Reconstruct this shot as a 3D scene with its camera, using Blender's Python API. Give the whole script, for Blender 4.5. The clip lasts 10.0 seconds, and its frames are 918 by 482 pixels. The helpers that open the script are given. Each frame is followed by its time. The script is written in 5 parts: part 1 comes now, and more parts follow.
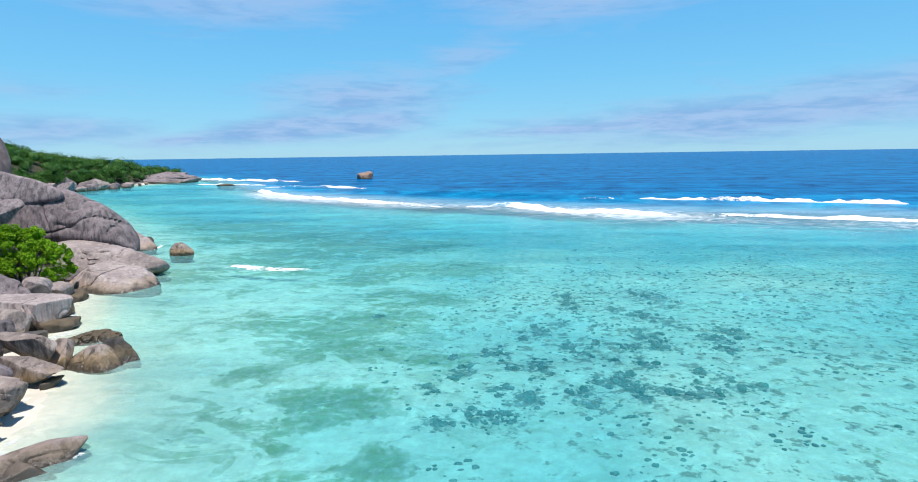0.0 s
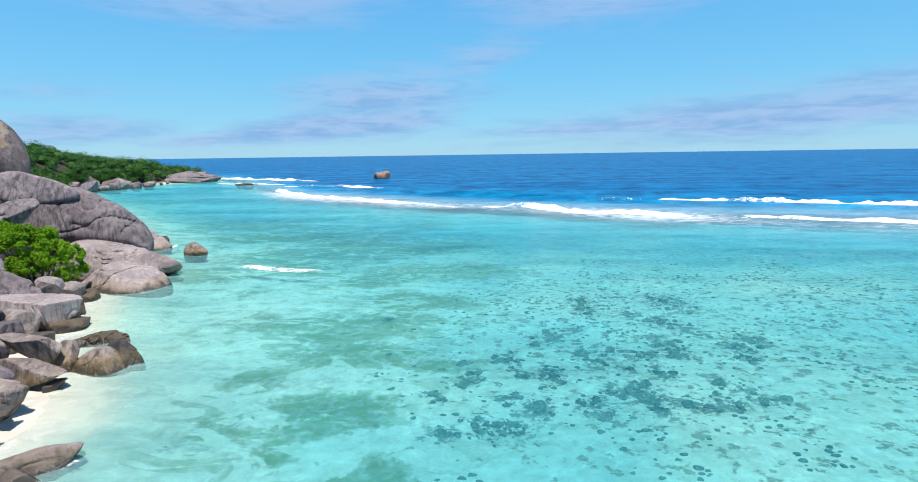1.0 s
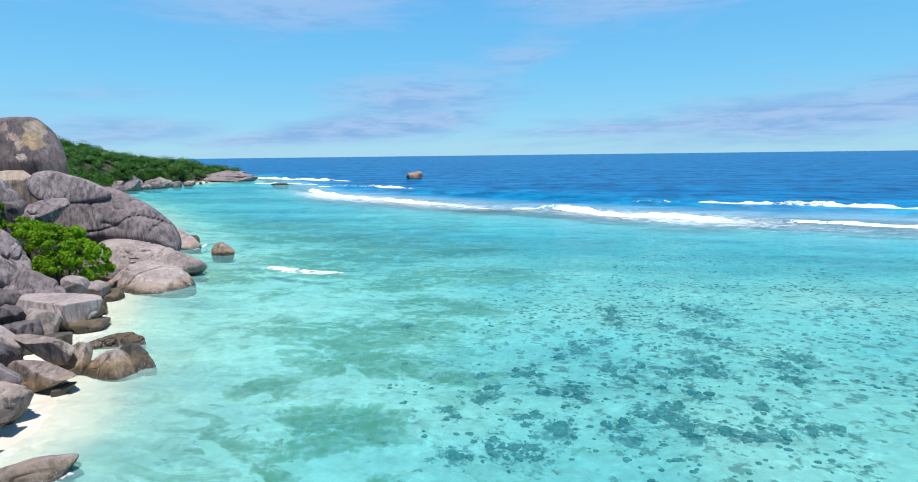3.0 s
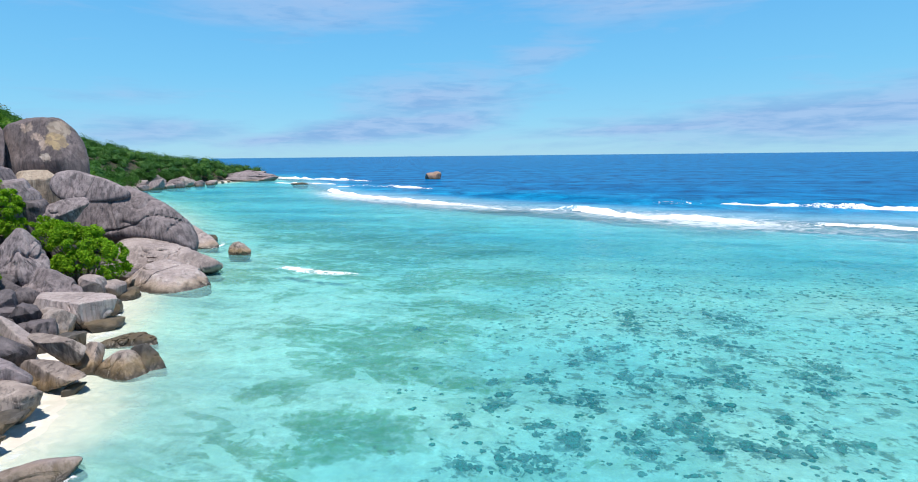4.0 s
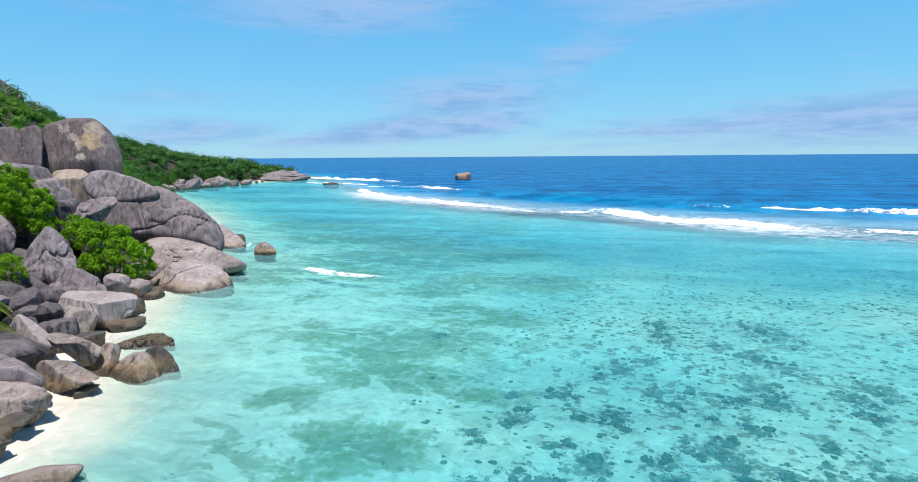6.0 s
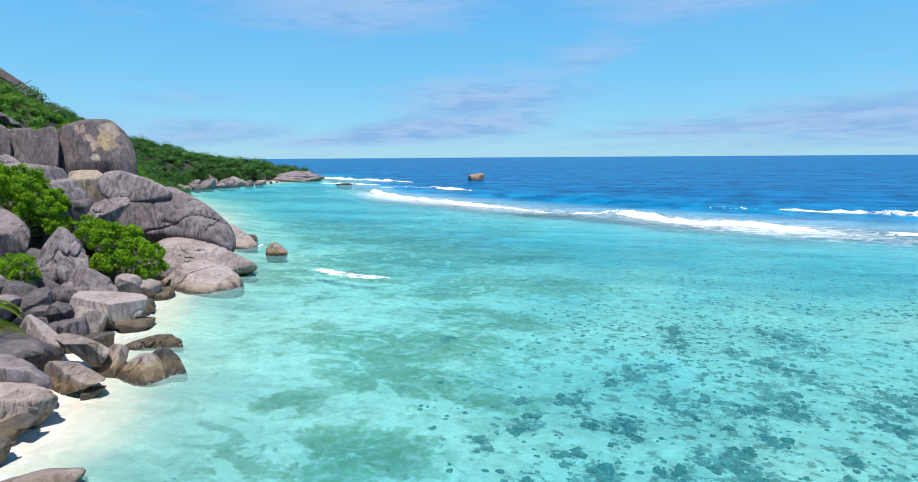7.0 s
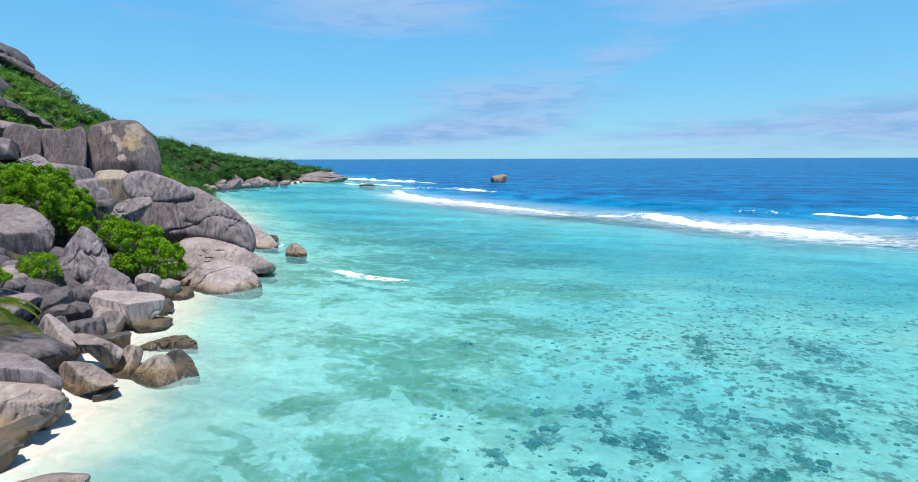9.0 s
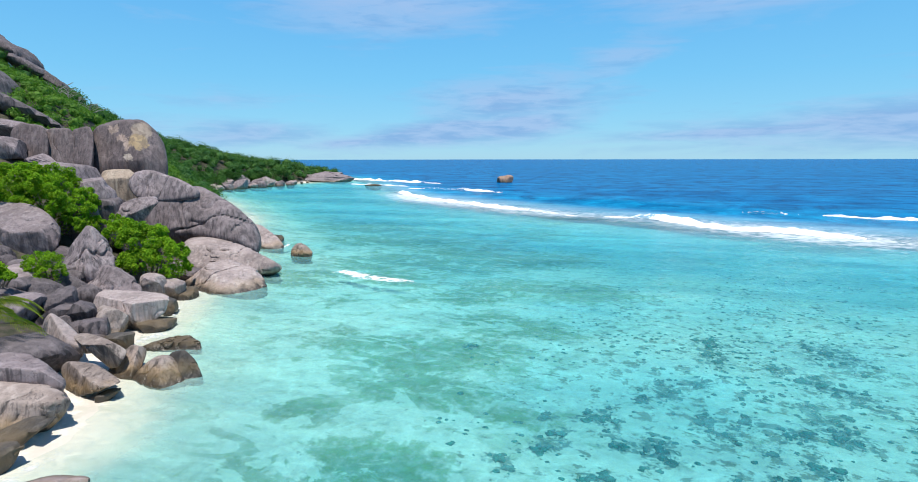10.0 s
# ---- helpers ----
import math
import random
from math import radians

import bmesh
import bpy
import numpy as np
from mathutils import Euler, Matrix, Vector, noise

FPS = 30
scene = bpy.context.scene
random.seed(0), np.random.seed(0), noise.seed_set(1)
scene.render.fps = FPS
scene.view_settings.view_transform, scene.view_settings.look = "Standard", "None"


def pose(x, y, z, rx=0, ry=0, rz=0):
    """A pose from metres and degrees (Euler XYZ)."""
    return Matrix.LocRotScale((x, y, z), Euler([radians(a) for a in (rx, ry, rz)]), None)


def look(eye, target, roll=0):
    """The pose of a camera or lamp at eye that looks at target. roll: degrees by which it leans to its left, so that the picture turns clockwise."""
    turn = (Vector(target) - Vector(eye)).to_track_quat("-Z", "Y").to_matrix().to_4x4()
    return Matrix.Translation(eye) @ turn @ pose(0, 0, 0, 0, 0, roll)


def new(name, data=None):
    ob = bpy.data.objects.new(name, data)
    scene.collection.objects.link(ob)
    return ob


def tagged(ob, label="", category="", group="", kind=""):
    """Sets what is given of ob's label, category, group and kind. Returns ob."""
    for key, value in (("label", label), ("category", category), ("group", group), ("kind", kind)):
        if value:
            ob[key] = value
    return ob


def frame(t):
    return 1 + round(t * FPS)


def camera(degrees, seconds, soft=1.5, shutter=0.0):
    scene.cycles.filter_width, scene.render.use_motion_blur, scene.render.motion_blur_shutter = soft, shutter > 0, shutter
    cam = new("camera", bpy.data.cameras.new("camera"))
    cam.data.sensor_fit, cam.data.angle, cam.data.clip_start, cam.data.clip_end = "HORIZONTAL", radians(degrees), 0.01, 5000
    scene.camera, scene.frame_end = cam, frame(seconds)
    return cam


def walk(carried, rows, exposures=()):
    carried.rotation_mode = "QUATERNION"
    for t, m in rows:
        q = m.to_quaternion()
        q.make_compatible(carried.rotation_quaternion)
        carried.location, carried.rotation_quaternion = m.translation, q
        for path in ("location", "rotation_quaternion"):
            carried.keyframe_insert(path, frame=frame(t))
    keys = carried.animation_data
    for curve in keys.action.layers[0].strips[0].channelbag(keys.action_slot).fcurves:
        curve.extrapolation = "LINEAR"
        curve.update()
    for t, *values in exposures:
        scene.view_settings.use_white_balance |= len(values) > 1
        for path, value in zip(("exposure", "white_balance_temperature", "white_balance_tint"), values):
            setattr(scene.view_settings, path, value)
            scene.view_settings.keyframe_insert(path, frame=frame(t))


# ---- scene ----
# ---- camera ----
cam = camera(82.2, 10.0, soft=1.0)
PATH = [
    (0, (-0.206, 0.595, 12.168), (-0.188, 2.568, 11.841), -0.8),
    (0.5, (0.088, 1.109, 12.178), (0.073, 3.082, 11.851), -0.8),
    (1, (0.341, 1.623, 12.216), (0.292, 3.595, 11.888), -0.8),
    (1.5, (0.562, 2.139, 12.229), (0.477, 4.11, 11.901), -0.8),
    (2, (0.751, 2.579, 12.242), (0.639, 4.549, 11.915), -0.7),
    (2.5, (0.951, 3.051, 12.245), (0.809, 5.019, 11.919), -0.7),
    (4, (1.468, 4.23, 12.295), (1.221, 6.188, 11.971), -0.6),
    (4.5, (1.676, 4.657, 12.317), (1.394, 6.61, 11.993), -0.6),
    (5, (1.77, 5.022, 12.326), (1.461, 6.971, 12.003), -0.6),
    (5.5, (1.856, 5.374, 12.331), (1.52, 7.32, 12.009), -0.5),
    (7, (2.106, 6.292, 12.362), (1.695, 8.224, 12.044), -0.4),
    (7.5, (2.143, 6.555, 12.381), (1.708, 8.481, 12.064), -0.4),
    (8, (2.196, 6.822, 12.399), (1.738, 8.743, 12.082), -0.4),
    (8.5, (2.228, 7.087, 12.369), (1.75, 9.003, 12.054), -0.3),
    (9, (2.217, 7.302, 12.381), (1.723, 9.214, 12.068), -0.2),
    (9.5, (2.194, 7.508, 12.387), (1.689, 9.418, 12.073), -0.2),
    (10, (2.098, 7.731, 12.316), (1.582, 9.638, 12.005), -0.1),
]
walk(cam, [(t, look(eye, target, roll)) for t, eye, target, roll in PATH])

# ---- world and sun ----
SUN_ELEVATION, SUN_AZIMUTH = radians(74), radians(154)   # azimuth from +y towards +x
sun_way = Vector((math.sin(SUN_AZIMUTH) * math.cos(SUN_ELEVATION), math.cos(SUN_AZIMUTH) * math.cos(SUN_ELEVATION), math.sin(SUN_ELEVATION)))
sun_data = bpy.data.lights.new("sun", "SUN")
sun_data.energy, sun_data.angle, sun_data.color = 5.5, radians(0.53), (1.0, 0.95, 0.87)
sun = new("sun", sun_data)
sun.matrix_world = look(sun_way * 100, (0, 0, 0))
scene.view_settings.exposure = 0.0


class Nodes:
    """A short way to write node trees."""

    def __init__(self, tree):
        self.tree = tree

    def __call__(self, kind, _out=0, _set=None, **inputs):
        node = self.tree.nodes.new(kind)
        given = _set or {}
        if "operation" in given:
            node.operation, node.use_clamp = given["operation"], given["use_clamp"]
        if "blend" in given:
            node.blend_type = given["blend"]
        if "vector" in given:
            node.operation = given["vector"]
        if "attribute" in given:
            node.attribute_name = given["attribute"]
        for key, value in inputs.items():
            socket = node.inputs[int(key[1:])] if key[0] == "i" and key[1:].isdigit() else node.inputs[key.replace("_", " ")]
            self.link(value, socket)
        return node.outputs[_out]

    def link(self, value, socket):
        if isinstance(value, bpy.types.NodeSocket):
            self.tree.links.new(value, socket)
        elif isinstance(value, (tuple, list)) and socket.type == "RGBA" and len(value) == 3:
            socket.default_value = (*value, 1)
        else:
            socket.default_value = value

    def math(self, op, a, b=0.0, clamp=False):
        return self("ShaderNodeMath", _set={"operation": op, "use_clamp": clamp}, i0=a, i1=b)

    def mix(self, fac, a, b, blend="MIX"):
        return self("ShaderNodeMixRGB", _set={"blend": blend}, Fac=fac, Color1=a, Color2=b)

    def ramp(self, value, *stops):
        """Colour by value: stops of (position, colour or grey)."""
        node = self.tree.nodes.new("ShaderNodeValToRGB")
        e = node.color_ramp.elements
        while len(e) < len(stops):
            e.new(0.5)
        for el, (pos, col) in zip(e, stops):
            el.position = pos
            el.color = (col, col, col, 1) if isinstance(col, (int, float)) else (*col, 1)
        self.link(value, node.inputs[0])
        return node.outputs[0]

    def noise(self, vector, scale, detail=4.0, rough=0.55, distort=0.0):
        return self("ShaderNodeTexNoise", Vector=vector, Scale=scale, Detail=detail, Roughness=rough, Distortion=distort)

    def mapped(self, vector, scale=(1, 1, 1), rotation=(0, 0, 0), location=(0, 0, 0)):
        return self("ShaderNodeMapping", Vector=vector, Scale=scale, Rotation=rotation, Location=location)

    def xyz(self, vector, n):
        return self("ShaderNodeSeparateXYZ", _out=n, Vector=vector)


world = bpy.data.worlds.new("sky")
scene.world = world
world.use_nodes = True
world.node_tree.nodes.clear()
W = Nodes(world.node_tree)
sky = W("ShaderNodeTexSky")
air = sky.node
air.sky_type, air.sun_disc, air.sun_elevation, air.sun_rotation = "NISHITA", False, SUN_ELEVATION, SUN_AZIMUTH
air.altitude, air.air_density, air.dust_density, air.ozone_density = 0.0, 1.0, 0.25, 2.5
way = W("ShaderNodeTexCoord", _out=0)
up = W.xyz(way, 2)
# cloud banks low over the sea and pink veils higher up: middle azimuth, elevation, half widths, lean, weight (degrees from +y)
BANKS = [(30, 3.3, 22, 2.0, 0.05, 1.0), (14, 2.4, 15, 0.7, 0.03, 0.9), (45, 5.0, 14, 1.8, 0.02, 0.9), (-17, 2.7, 9, 1.4, 0.1, 1.1), (-9, 3.4, 7, 1.6, 0.1, 1.0),
         (-25, 1.7, 7, 0.6, 0.06, 0.7), (-36, 2.4, 8, 1.3, 0.04, 0.8), (-52, 2.6, 9, 1.1, 0.02, 0.8), (-9, 5.8, 10, 3.0, 0.1, 0.72), (1, 9.6, 5, 2.0, 0.2, 0.5), (-38, 5.5, 5, 0.7, 0.0, 0.4),
         (-24, 15.5, 12, 3.2, -0.05, 0.8), (15, 15.8, 14, 2.8, 0.08, 0.85), (70, 4.0, 18, 1.6, 0.0, 0.8), (-85, 3.5, 20, 1.4, 0.0, 0.8)]
azimuth = W.math("MULTIPLY", W.math("ARCTAN2", W.xyz(way, 0), W.xyz(way, 1)), 57.3)
elevation = W.math("MULTIPLY", W.math("ARCSINE", up), 57.3)
flat = W("ShaderNodeCombineXYZ", X=W.math("MULTIPLY", azimuth, 0.045), Y=W.math("MULTIPLY", elevation, 0.26), Z=3.7)
veil = W.noise(flat, 2.2, 8.0, 0.62, 0.5)
bank = None
for az, el, wide, tall, lean, weight in BANKS:
    da = W.math("SUBTRACT", azimuth, az)
    de = W.math("SUBTRACT", W.math("SUBTRACT", elevation, el), W.math("MULTIPLY", da, lean))
    da, de = W.math("DIVIDE", da, wide), W.math("DIVIDE", de, tall)
    r2 = W.math("ADD", W.math("MULTIPLY", da, da), W.math("MULTIPLY", de, de))
    one = W.math("MULTIPLY", W.math("EXPONENT", W.math("MULTIPLY", r2, -1.0)), weight)
    bank = one if bank is None else W.math("MAXIMUM", bank, one)
cloud = W.ramp(W.math("ADD", W.math("MULTIPLY", bank, 1.15), W.math("MULTIPLY", W.math("SUBTRACT", veil, 0.5), 1.25)), (0.12, 0.0), (0.45, 0.42), (0.95, 0.88))
thick = W.ramp(W.math("ADD", W.noise(flat, 5.0, 5.0, 0.6, 0.3), W.math("MULTIPLY", up, 0.5)), (0.42, 0.0), (0.62, 1.0))
bright = W.mix(thick, (2.3, 4.2, 7.3), (3.5, 5.2, 8.0))
clear = W.ramp(up, (0.0, (0.31, 0.67, 0.9)), (0.05, (0.23, 0.64, 0.93)), (0.14, (0.16, 0.58, 0.95)), (0.3, (0.1, 0.46, 0.93)), (0.6, (0.035, 0.19, 0.5)), (1.0, (0.02, 0.11, 0.33)))
clear = W.mix(0.22, W.mix(1.0, clear, (10, 10, 10), "MULTIPLY"), sky)
background = W("ShaderNodeBackground", Color=W.mix(cloud, clear, bright), Strength=0.107)
out = world.node_tree.nodes.new("ShaderNodeOutputWorld")
world.node_tree.links.new(background, out.inputs["Surface"])

# ---- materials ----
def material(name):
    m = bpy.data.materials.new(name)
    m.use_nodes = True
    m.node_tree.nodes.clear()
    n = Nodes(m.node_tree)
    return m, n, n("ShaderNodeNewGeometry", _out=0)


def finish(n, shader):
    o = n.tree.nodes.new("ShaderNodeOutputMaterial")
    n.tree.links.new(shader, o.inputs["Surface"])


def bump(n, height, strength, distance):
    return n("ShaderNodeBump", Strength=strength, Distance=distance, Height=height)


def granite(name, dark, mid, pale, stain, ochre, streaks=0.6, scar=None):
    """Weathered granite: blotches, run-off streaks, grain, and a tide zone of ochre weed and wet black foot."""
    m, n, p = material(name)
    blot = n.noise(p, 0.35, 6.0, 0.6)
    fine = n.noise(p, 3.0, 8.0, 0.65)
    grain = n.noise(p, 22.0, 4.0, 0.7)
    col = n.mix(n.ramp(blot, (0.36, 0.0), (0.64, 1.0)), dark, mid)
    col = n.mix(n.math("MULTIPLY", n.ramp(n.noise(p, 1.1, 7.0, 0.6, 0.5), (0.48, 0.0), (0.7, 1.0)), 0.3), col, pale)
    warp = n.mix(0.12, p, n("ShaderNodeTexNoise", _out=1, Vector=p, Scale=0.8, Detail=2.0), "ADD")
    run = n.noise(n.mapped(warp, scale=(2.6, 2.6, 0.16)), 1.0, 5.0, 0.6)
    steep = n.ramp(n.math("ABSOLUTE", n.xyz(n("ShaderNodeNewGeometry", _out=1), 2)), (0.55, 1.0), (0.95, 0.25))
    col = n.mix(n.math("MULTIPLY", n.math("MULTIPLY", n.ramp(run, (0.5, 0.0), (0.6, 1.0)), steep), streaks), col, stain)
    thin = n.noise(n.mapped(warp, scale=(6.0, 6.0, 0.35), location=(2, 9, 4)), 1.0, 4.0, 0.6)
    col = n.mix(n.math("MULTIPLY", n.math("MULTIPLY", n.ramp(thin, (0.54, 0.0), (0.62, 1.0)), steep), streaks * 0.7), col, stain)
    seam = n.noise(n.mapped(warp, scale=(0.7, 0.7, 1.3), location=(5, 1, 8)), 1.0, 6.0, 0.62, 0.6)
    seam = n.ramp(n.math("ABSOLUTE", n.math("SUBTRACT", seam, 0.5)), (0.0, 1.0), (0.012, 0.0))
    col = n.mix(n.math("MULTIPLY", seam, 0.6), col, stain)
    wash = n.noise(n.mapped(warp, scale=(1.7, 1.7, 0.12), location=(7, 3, 1)), 1.0, 5.0, 0.6)
    col = n.mix(n.math("MULTIPLY", n.ramp(wash, (0.55, 0.0), (0.68, 1.0)), 0.45), col, pale)
    if scar:
        # a fresh pale break with rusty rubble
        ragged = n.math("MULTIPLY", n.math("SUBTRACT", n.noise(p, 0.9, 6.0, 0.65), 0.5), 2.4)
        rubble = n("ShaderNodeTexVoronoi", _out=1, Vector=p, Scale=2.2)
        for place, size, shade in scar:
            spot = n.mapped(p, scale=(1, 5, 1), rotation=(0, 0, radians(47)), location=place)
            spot.node.vector_type = "TEXTURE"
            far = n("ShaderNodeVectorMath", _out=1, _set={"vector": "LENGTH"}, i0=spot)
            inside = n.ramp(n.math("DIVIDE", n.math("ADD", far, ragged), size * 2), (0.44, 1.0), (0.52, 0.0))
            col = n.mix(inside, col, n.mix(n.math("MULTIPLY", n.xyz(rubble, 0), 0.75), shade, (0.2, 0.145, 0.11)))
    z = n.math("ADD", n.xyz(p, 2), n.math("MULTIPLY", n.math("SUBTRACT", n.noise(p, 0.9, 4.0), 0.5), 1.1))
    tide = n.ramp(n.math("MULTIPLY", z, 0.5), (0.12, 1.0), (0.55, 0.0))
    col = n.mix(n.math("MULTIPLY", tide, ochre), col, (0.3, 0.185, 0.045))
    wet = n.ramp(z, (0.22, 1.0), (0.62, 0.0))
    col = n.mix(n.math("MULTIPLY", wet, 0.85), col, (0.028, 0.026, 0.024))
    col = n.mix(n.math("MULTIPLY", n.ramp(grain, (0.4, 1.0), (0.6, 0.0)), 0.16), col, (0.07, 0.06, 0.06))
    rnd = n("ShaderNodeObjectInfo", _out=5)
    col = n("ShaderNodeHueSaturation", Hue=0.5, Saturation=1.0, Value=n.math("ADD", 0.88, n.math("MULTIPLY", rnd, 0.24)), Fac=1.0, Color=col)
    rough = n.math("SUBTRACT", 0.85, n.math("MULTIPLY", wet, 0.5))
    h = n.math("ADD", n.math("MULTIPLY", fine, 1.0), n.math("MULTIPLY", grain, 0.2))
    h = n.math("ADD", h, n.math("ADD", n.math("MULTIPLY", run, 2.2), n.math("MULTIPLY", blot, 2.0)))
    h = n.math("SUBTRACT", h, n.math("ADD", n.math("MULTIPLY", seam, 0.7), n.math("MULTIPLY", thin, 0.5)))
    finish(n, n("ShaderNodeBsdfPrincipled", Base_Color=col, Roughness=rough, Normal=bump(n, h, 0.5, 0.11)))
    return m


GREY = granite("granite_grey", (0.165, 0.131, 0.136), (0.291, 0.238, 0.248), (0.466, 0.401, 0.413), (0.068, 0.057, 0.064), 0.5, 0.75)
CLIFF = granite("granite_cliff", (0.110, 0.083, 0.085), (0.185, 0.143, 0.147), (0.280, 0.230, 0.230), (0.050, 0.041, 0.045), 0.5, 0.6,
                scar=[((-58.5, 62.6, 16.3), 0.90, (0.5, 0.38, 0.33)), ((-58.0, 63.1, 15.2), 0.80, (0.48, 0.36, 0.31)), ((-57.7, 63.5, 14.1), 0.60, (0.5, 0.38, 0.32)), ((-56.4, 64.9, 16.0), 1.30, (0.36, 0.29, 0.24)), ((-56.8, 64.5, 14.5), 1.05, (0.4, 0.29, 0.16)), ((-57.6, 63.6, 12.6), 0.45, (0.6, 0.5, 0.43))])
# dark rock of slabs and hill brow; on jumble boulders it stands in for shade
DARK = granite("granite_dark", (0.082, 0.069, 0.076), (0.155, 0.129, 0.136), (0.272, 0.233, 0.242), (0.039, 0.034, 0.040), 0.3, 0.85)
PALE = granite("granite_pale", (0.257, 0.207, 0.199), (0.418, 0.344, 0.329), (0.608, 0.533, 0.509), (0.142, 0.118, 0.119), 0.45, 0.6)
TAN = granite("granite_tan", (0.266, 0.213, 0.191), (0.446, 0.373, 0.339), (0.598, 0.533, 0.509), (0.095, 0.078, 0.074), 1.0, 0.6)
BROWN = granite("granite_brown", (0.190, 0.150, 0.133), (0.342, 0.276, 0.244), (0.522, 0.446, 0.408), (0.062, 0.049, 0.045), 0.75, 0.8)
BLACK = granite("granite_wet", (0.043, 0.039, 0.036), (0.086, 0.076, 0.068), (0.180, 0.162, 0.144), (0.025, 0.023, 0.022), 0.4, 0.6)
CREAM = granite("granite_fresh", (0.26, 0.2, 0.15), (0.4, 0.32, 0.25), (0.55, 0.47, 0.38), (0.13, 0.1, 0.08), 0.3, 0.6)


def ground_material():
    """Coral sand with weed beds under water, damp at the edge; litter and soil on the slope, the same dark painted for
    shade between boulders.
    """
    m, n, p = material("sand_and_soil")
    z = n.xyz(p, 2)
    fine, mid = n.noise(p, 30.0, 4.0), n.noise(p, 1.4, 6.0, 0.6)
    # mottled sand; the mottling also paints in rippled light on the bed
    sand = n.mix(n.ramp(mid, (0.3, 0.0), (0.7, 1.0)), (0.5, 0.44, 0.37), (0.74, 0.68, 0.6))
    sand = n.mix(n.math("MULTIPLY", n.ramp(n.noise(n.mapped(p, scale=(1, 1.2, 1)), 2.2, 5.0, 0.65, 0.8), (0.42, 1.0), (0.6, 0.0)), 0.45), sand, (0.42, 0.4, 0.32))
    sand = n.mix(n.math("MULTIPLY", fine, 0.25), sand, (0.9, 0.84, 0.76))
    weed = n("ShaderNodeAttribute", _set={"attribute": "weed"}, _out=2)
    edge = n.noise(p, 0.42, 7.0, 0.62, 0.6)
    spots = n.noise(n.mapped(p, scale=(1, 1, 1), location=(9, 4, 0)), 1.7, 6.0, 0.62)
    mask = n.math("ADD", n.math("ADD", n.math("MULTIPLY", n.math("SUBTRACT", edge, 0.5), 1.1), n.math("MULTIPLY", n.math("SUBTRACT", spots, 0.5), 0.8)), n.math("MULTIPLY", n.math("SUBTRACT", weed, 0.46), 0.75))
    bed = n.ramp(mask, (0.0, 0.0), (0.05, 0.55), (0.3, 1.0))
    turf = n.mix(n.ramp(spots, (0.35, 0.0), (0.6, 1.0)), (0.07, 0.135, 0.06), (0.18, 0.26, 0.125))
    sea = n.mix(n.math("MULTIPLY", bed, n.ramp(spots, (0.3, 0.35), (0.55, 1.0))), sand, turf)
    drift = n.noise(n.mapped(p, scale=(1, 1.3, 1), rotation=(0, 0, 0.5)), 0.16, 8.0, 0.66, 0.8)
    lee = n.ramp(n.math("ADD", n.math("MULTIPLY", n.xyz(p, 0), -0.03), 0.3), (0.1, 0.25), (0.6, 1.0))
    sea = n.mix(n.math("MULTIPLY", n.math("MULTIPLY", n.ramp(drift, (0.52, 0.0), (0.58, 1.0)), lee), n.ramp(spots, (0.4, 0.15), (0.6, 0.6))), sea, (0.2, 0.22, 0.15))
    sea = n.mix(n.math("MULTIPLY", n.ramp(n.noise(p, 0.5, 8.0, 0.7, 1.0), (0.56, 0.0), (0.66, 1.0)), 0.5), sea, (0.9, 0.86, 0.78))
    pan = n.noise(n.mapped(p, scale=(1, 1.6, 1), location=(31, 7, 0)), 0.27, 6.0, 0.58, 0.8)
    sea = n.mix(n.math("MULTIPLY", n.math("MULTIPLY", n.ramp(pan, (0.55, 0.0), (0.58, 1.0)), lee), 0.7), sea, n.mix(mid, (0.6, 0.56, 0.48), (0.76, 0.72, 0.64)))
    sea = n.mix(n.math("MULTIPLY", n.math("MULTIPLY", n.ramp(pan, (0.41, 1.0), (0.44, 0.0)), lee), n.ramp(spots, (0.35, 0.25), (0.6, 0.75))), sea, turf)
    speck = n.noise(n.mapped(p, scale=(1, 1.1, 1)), 1.15, 6.0, 0.66)
    rubble = n("ShaderNodeAttribute", _set={"attribute": "rubble"}, _out=2)
    sm = n.math("ADD", n.math("SUBTRACT", speck, 0.66), n.math("MULTIPLY", rubble, 0.125))
    sea = n.mix(n.math("MULTIPLY", n.ramp(sm, (0.0, 0.0), (0.05, 1.0)), 0.75), sea, (0.09, 0.1, 0.06))
    reef = n("ShaderNodeAttribute", _set={"attribute": "reef"}, _out=2)
    crust = n.math("ADD", n.math("SUBTRACT", n.noise(p, 1.9, 8.0, 0.68, 0.7), 0.66), n.math("MULTIPLY", reef, 0.24))
    sea = n.mix(n.math("MULTIPLY", n.ramp(crust, (0.0, 0.0), (0.09, 1.0)), 0.8), sea, n.mix(n.ramp(fine, (0.4, 0.0), (0.6, 1.0)), (0.0, 0.05, 0.048), (0.015, 0.13, 0.11)))
    sea = n.mix(n.math("MULTIPLY", n.ramp(n.math("ADD", n.math("MULTIPLY", z, 0.5), 1.0), (0.62, 0.0), (0.85, 1.0)), 0.75), sea, n.mix(mid, (0.62, 0.57, 0.5), (0.72, 0.67, 0.59)))
    soil_and_shade = n.mix(n.ramp(mid, (0.4, 0.0), (0.6, 1.0)), (0.03, 0.034, 0.016), (0.075, 0.062, 0.046))
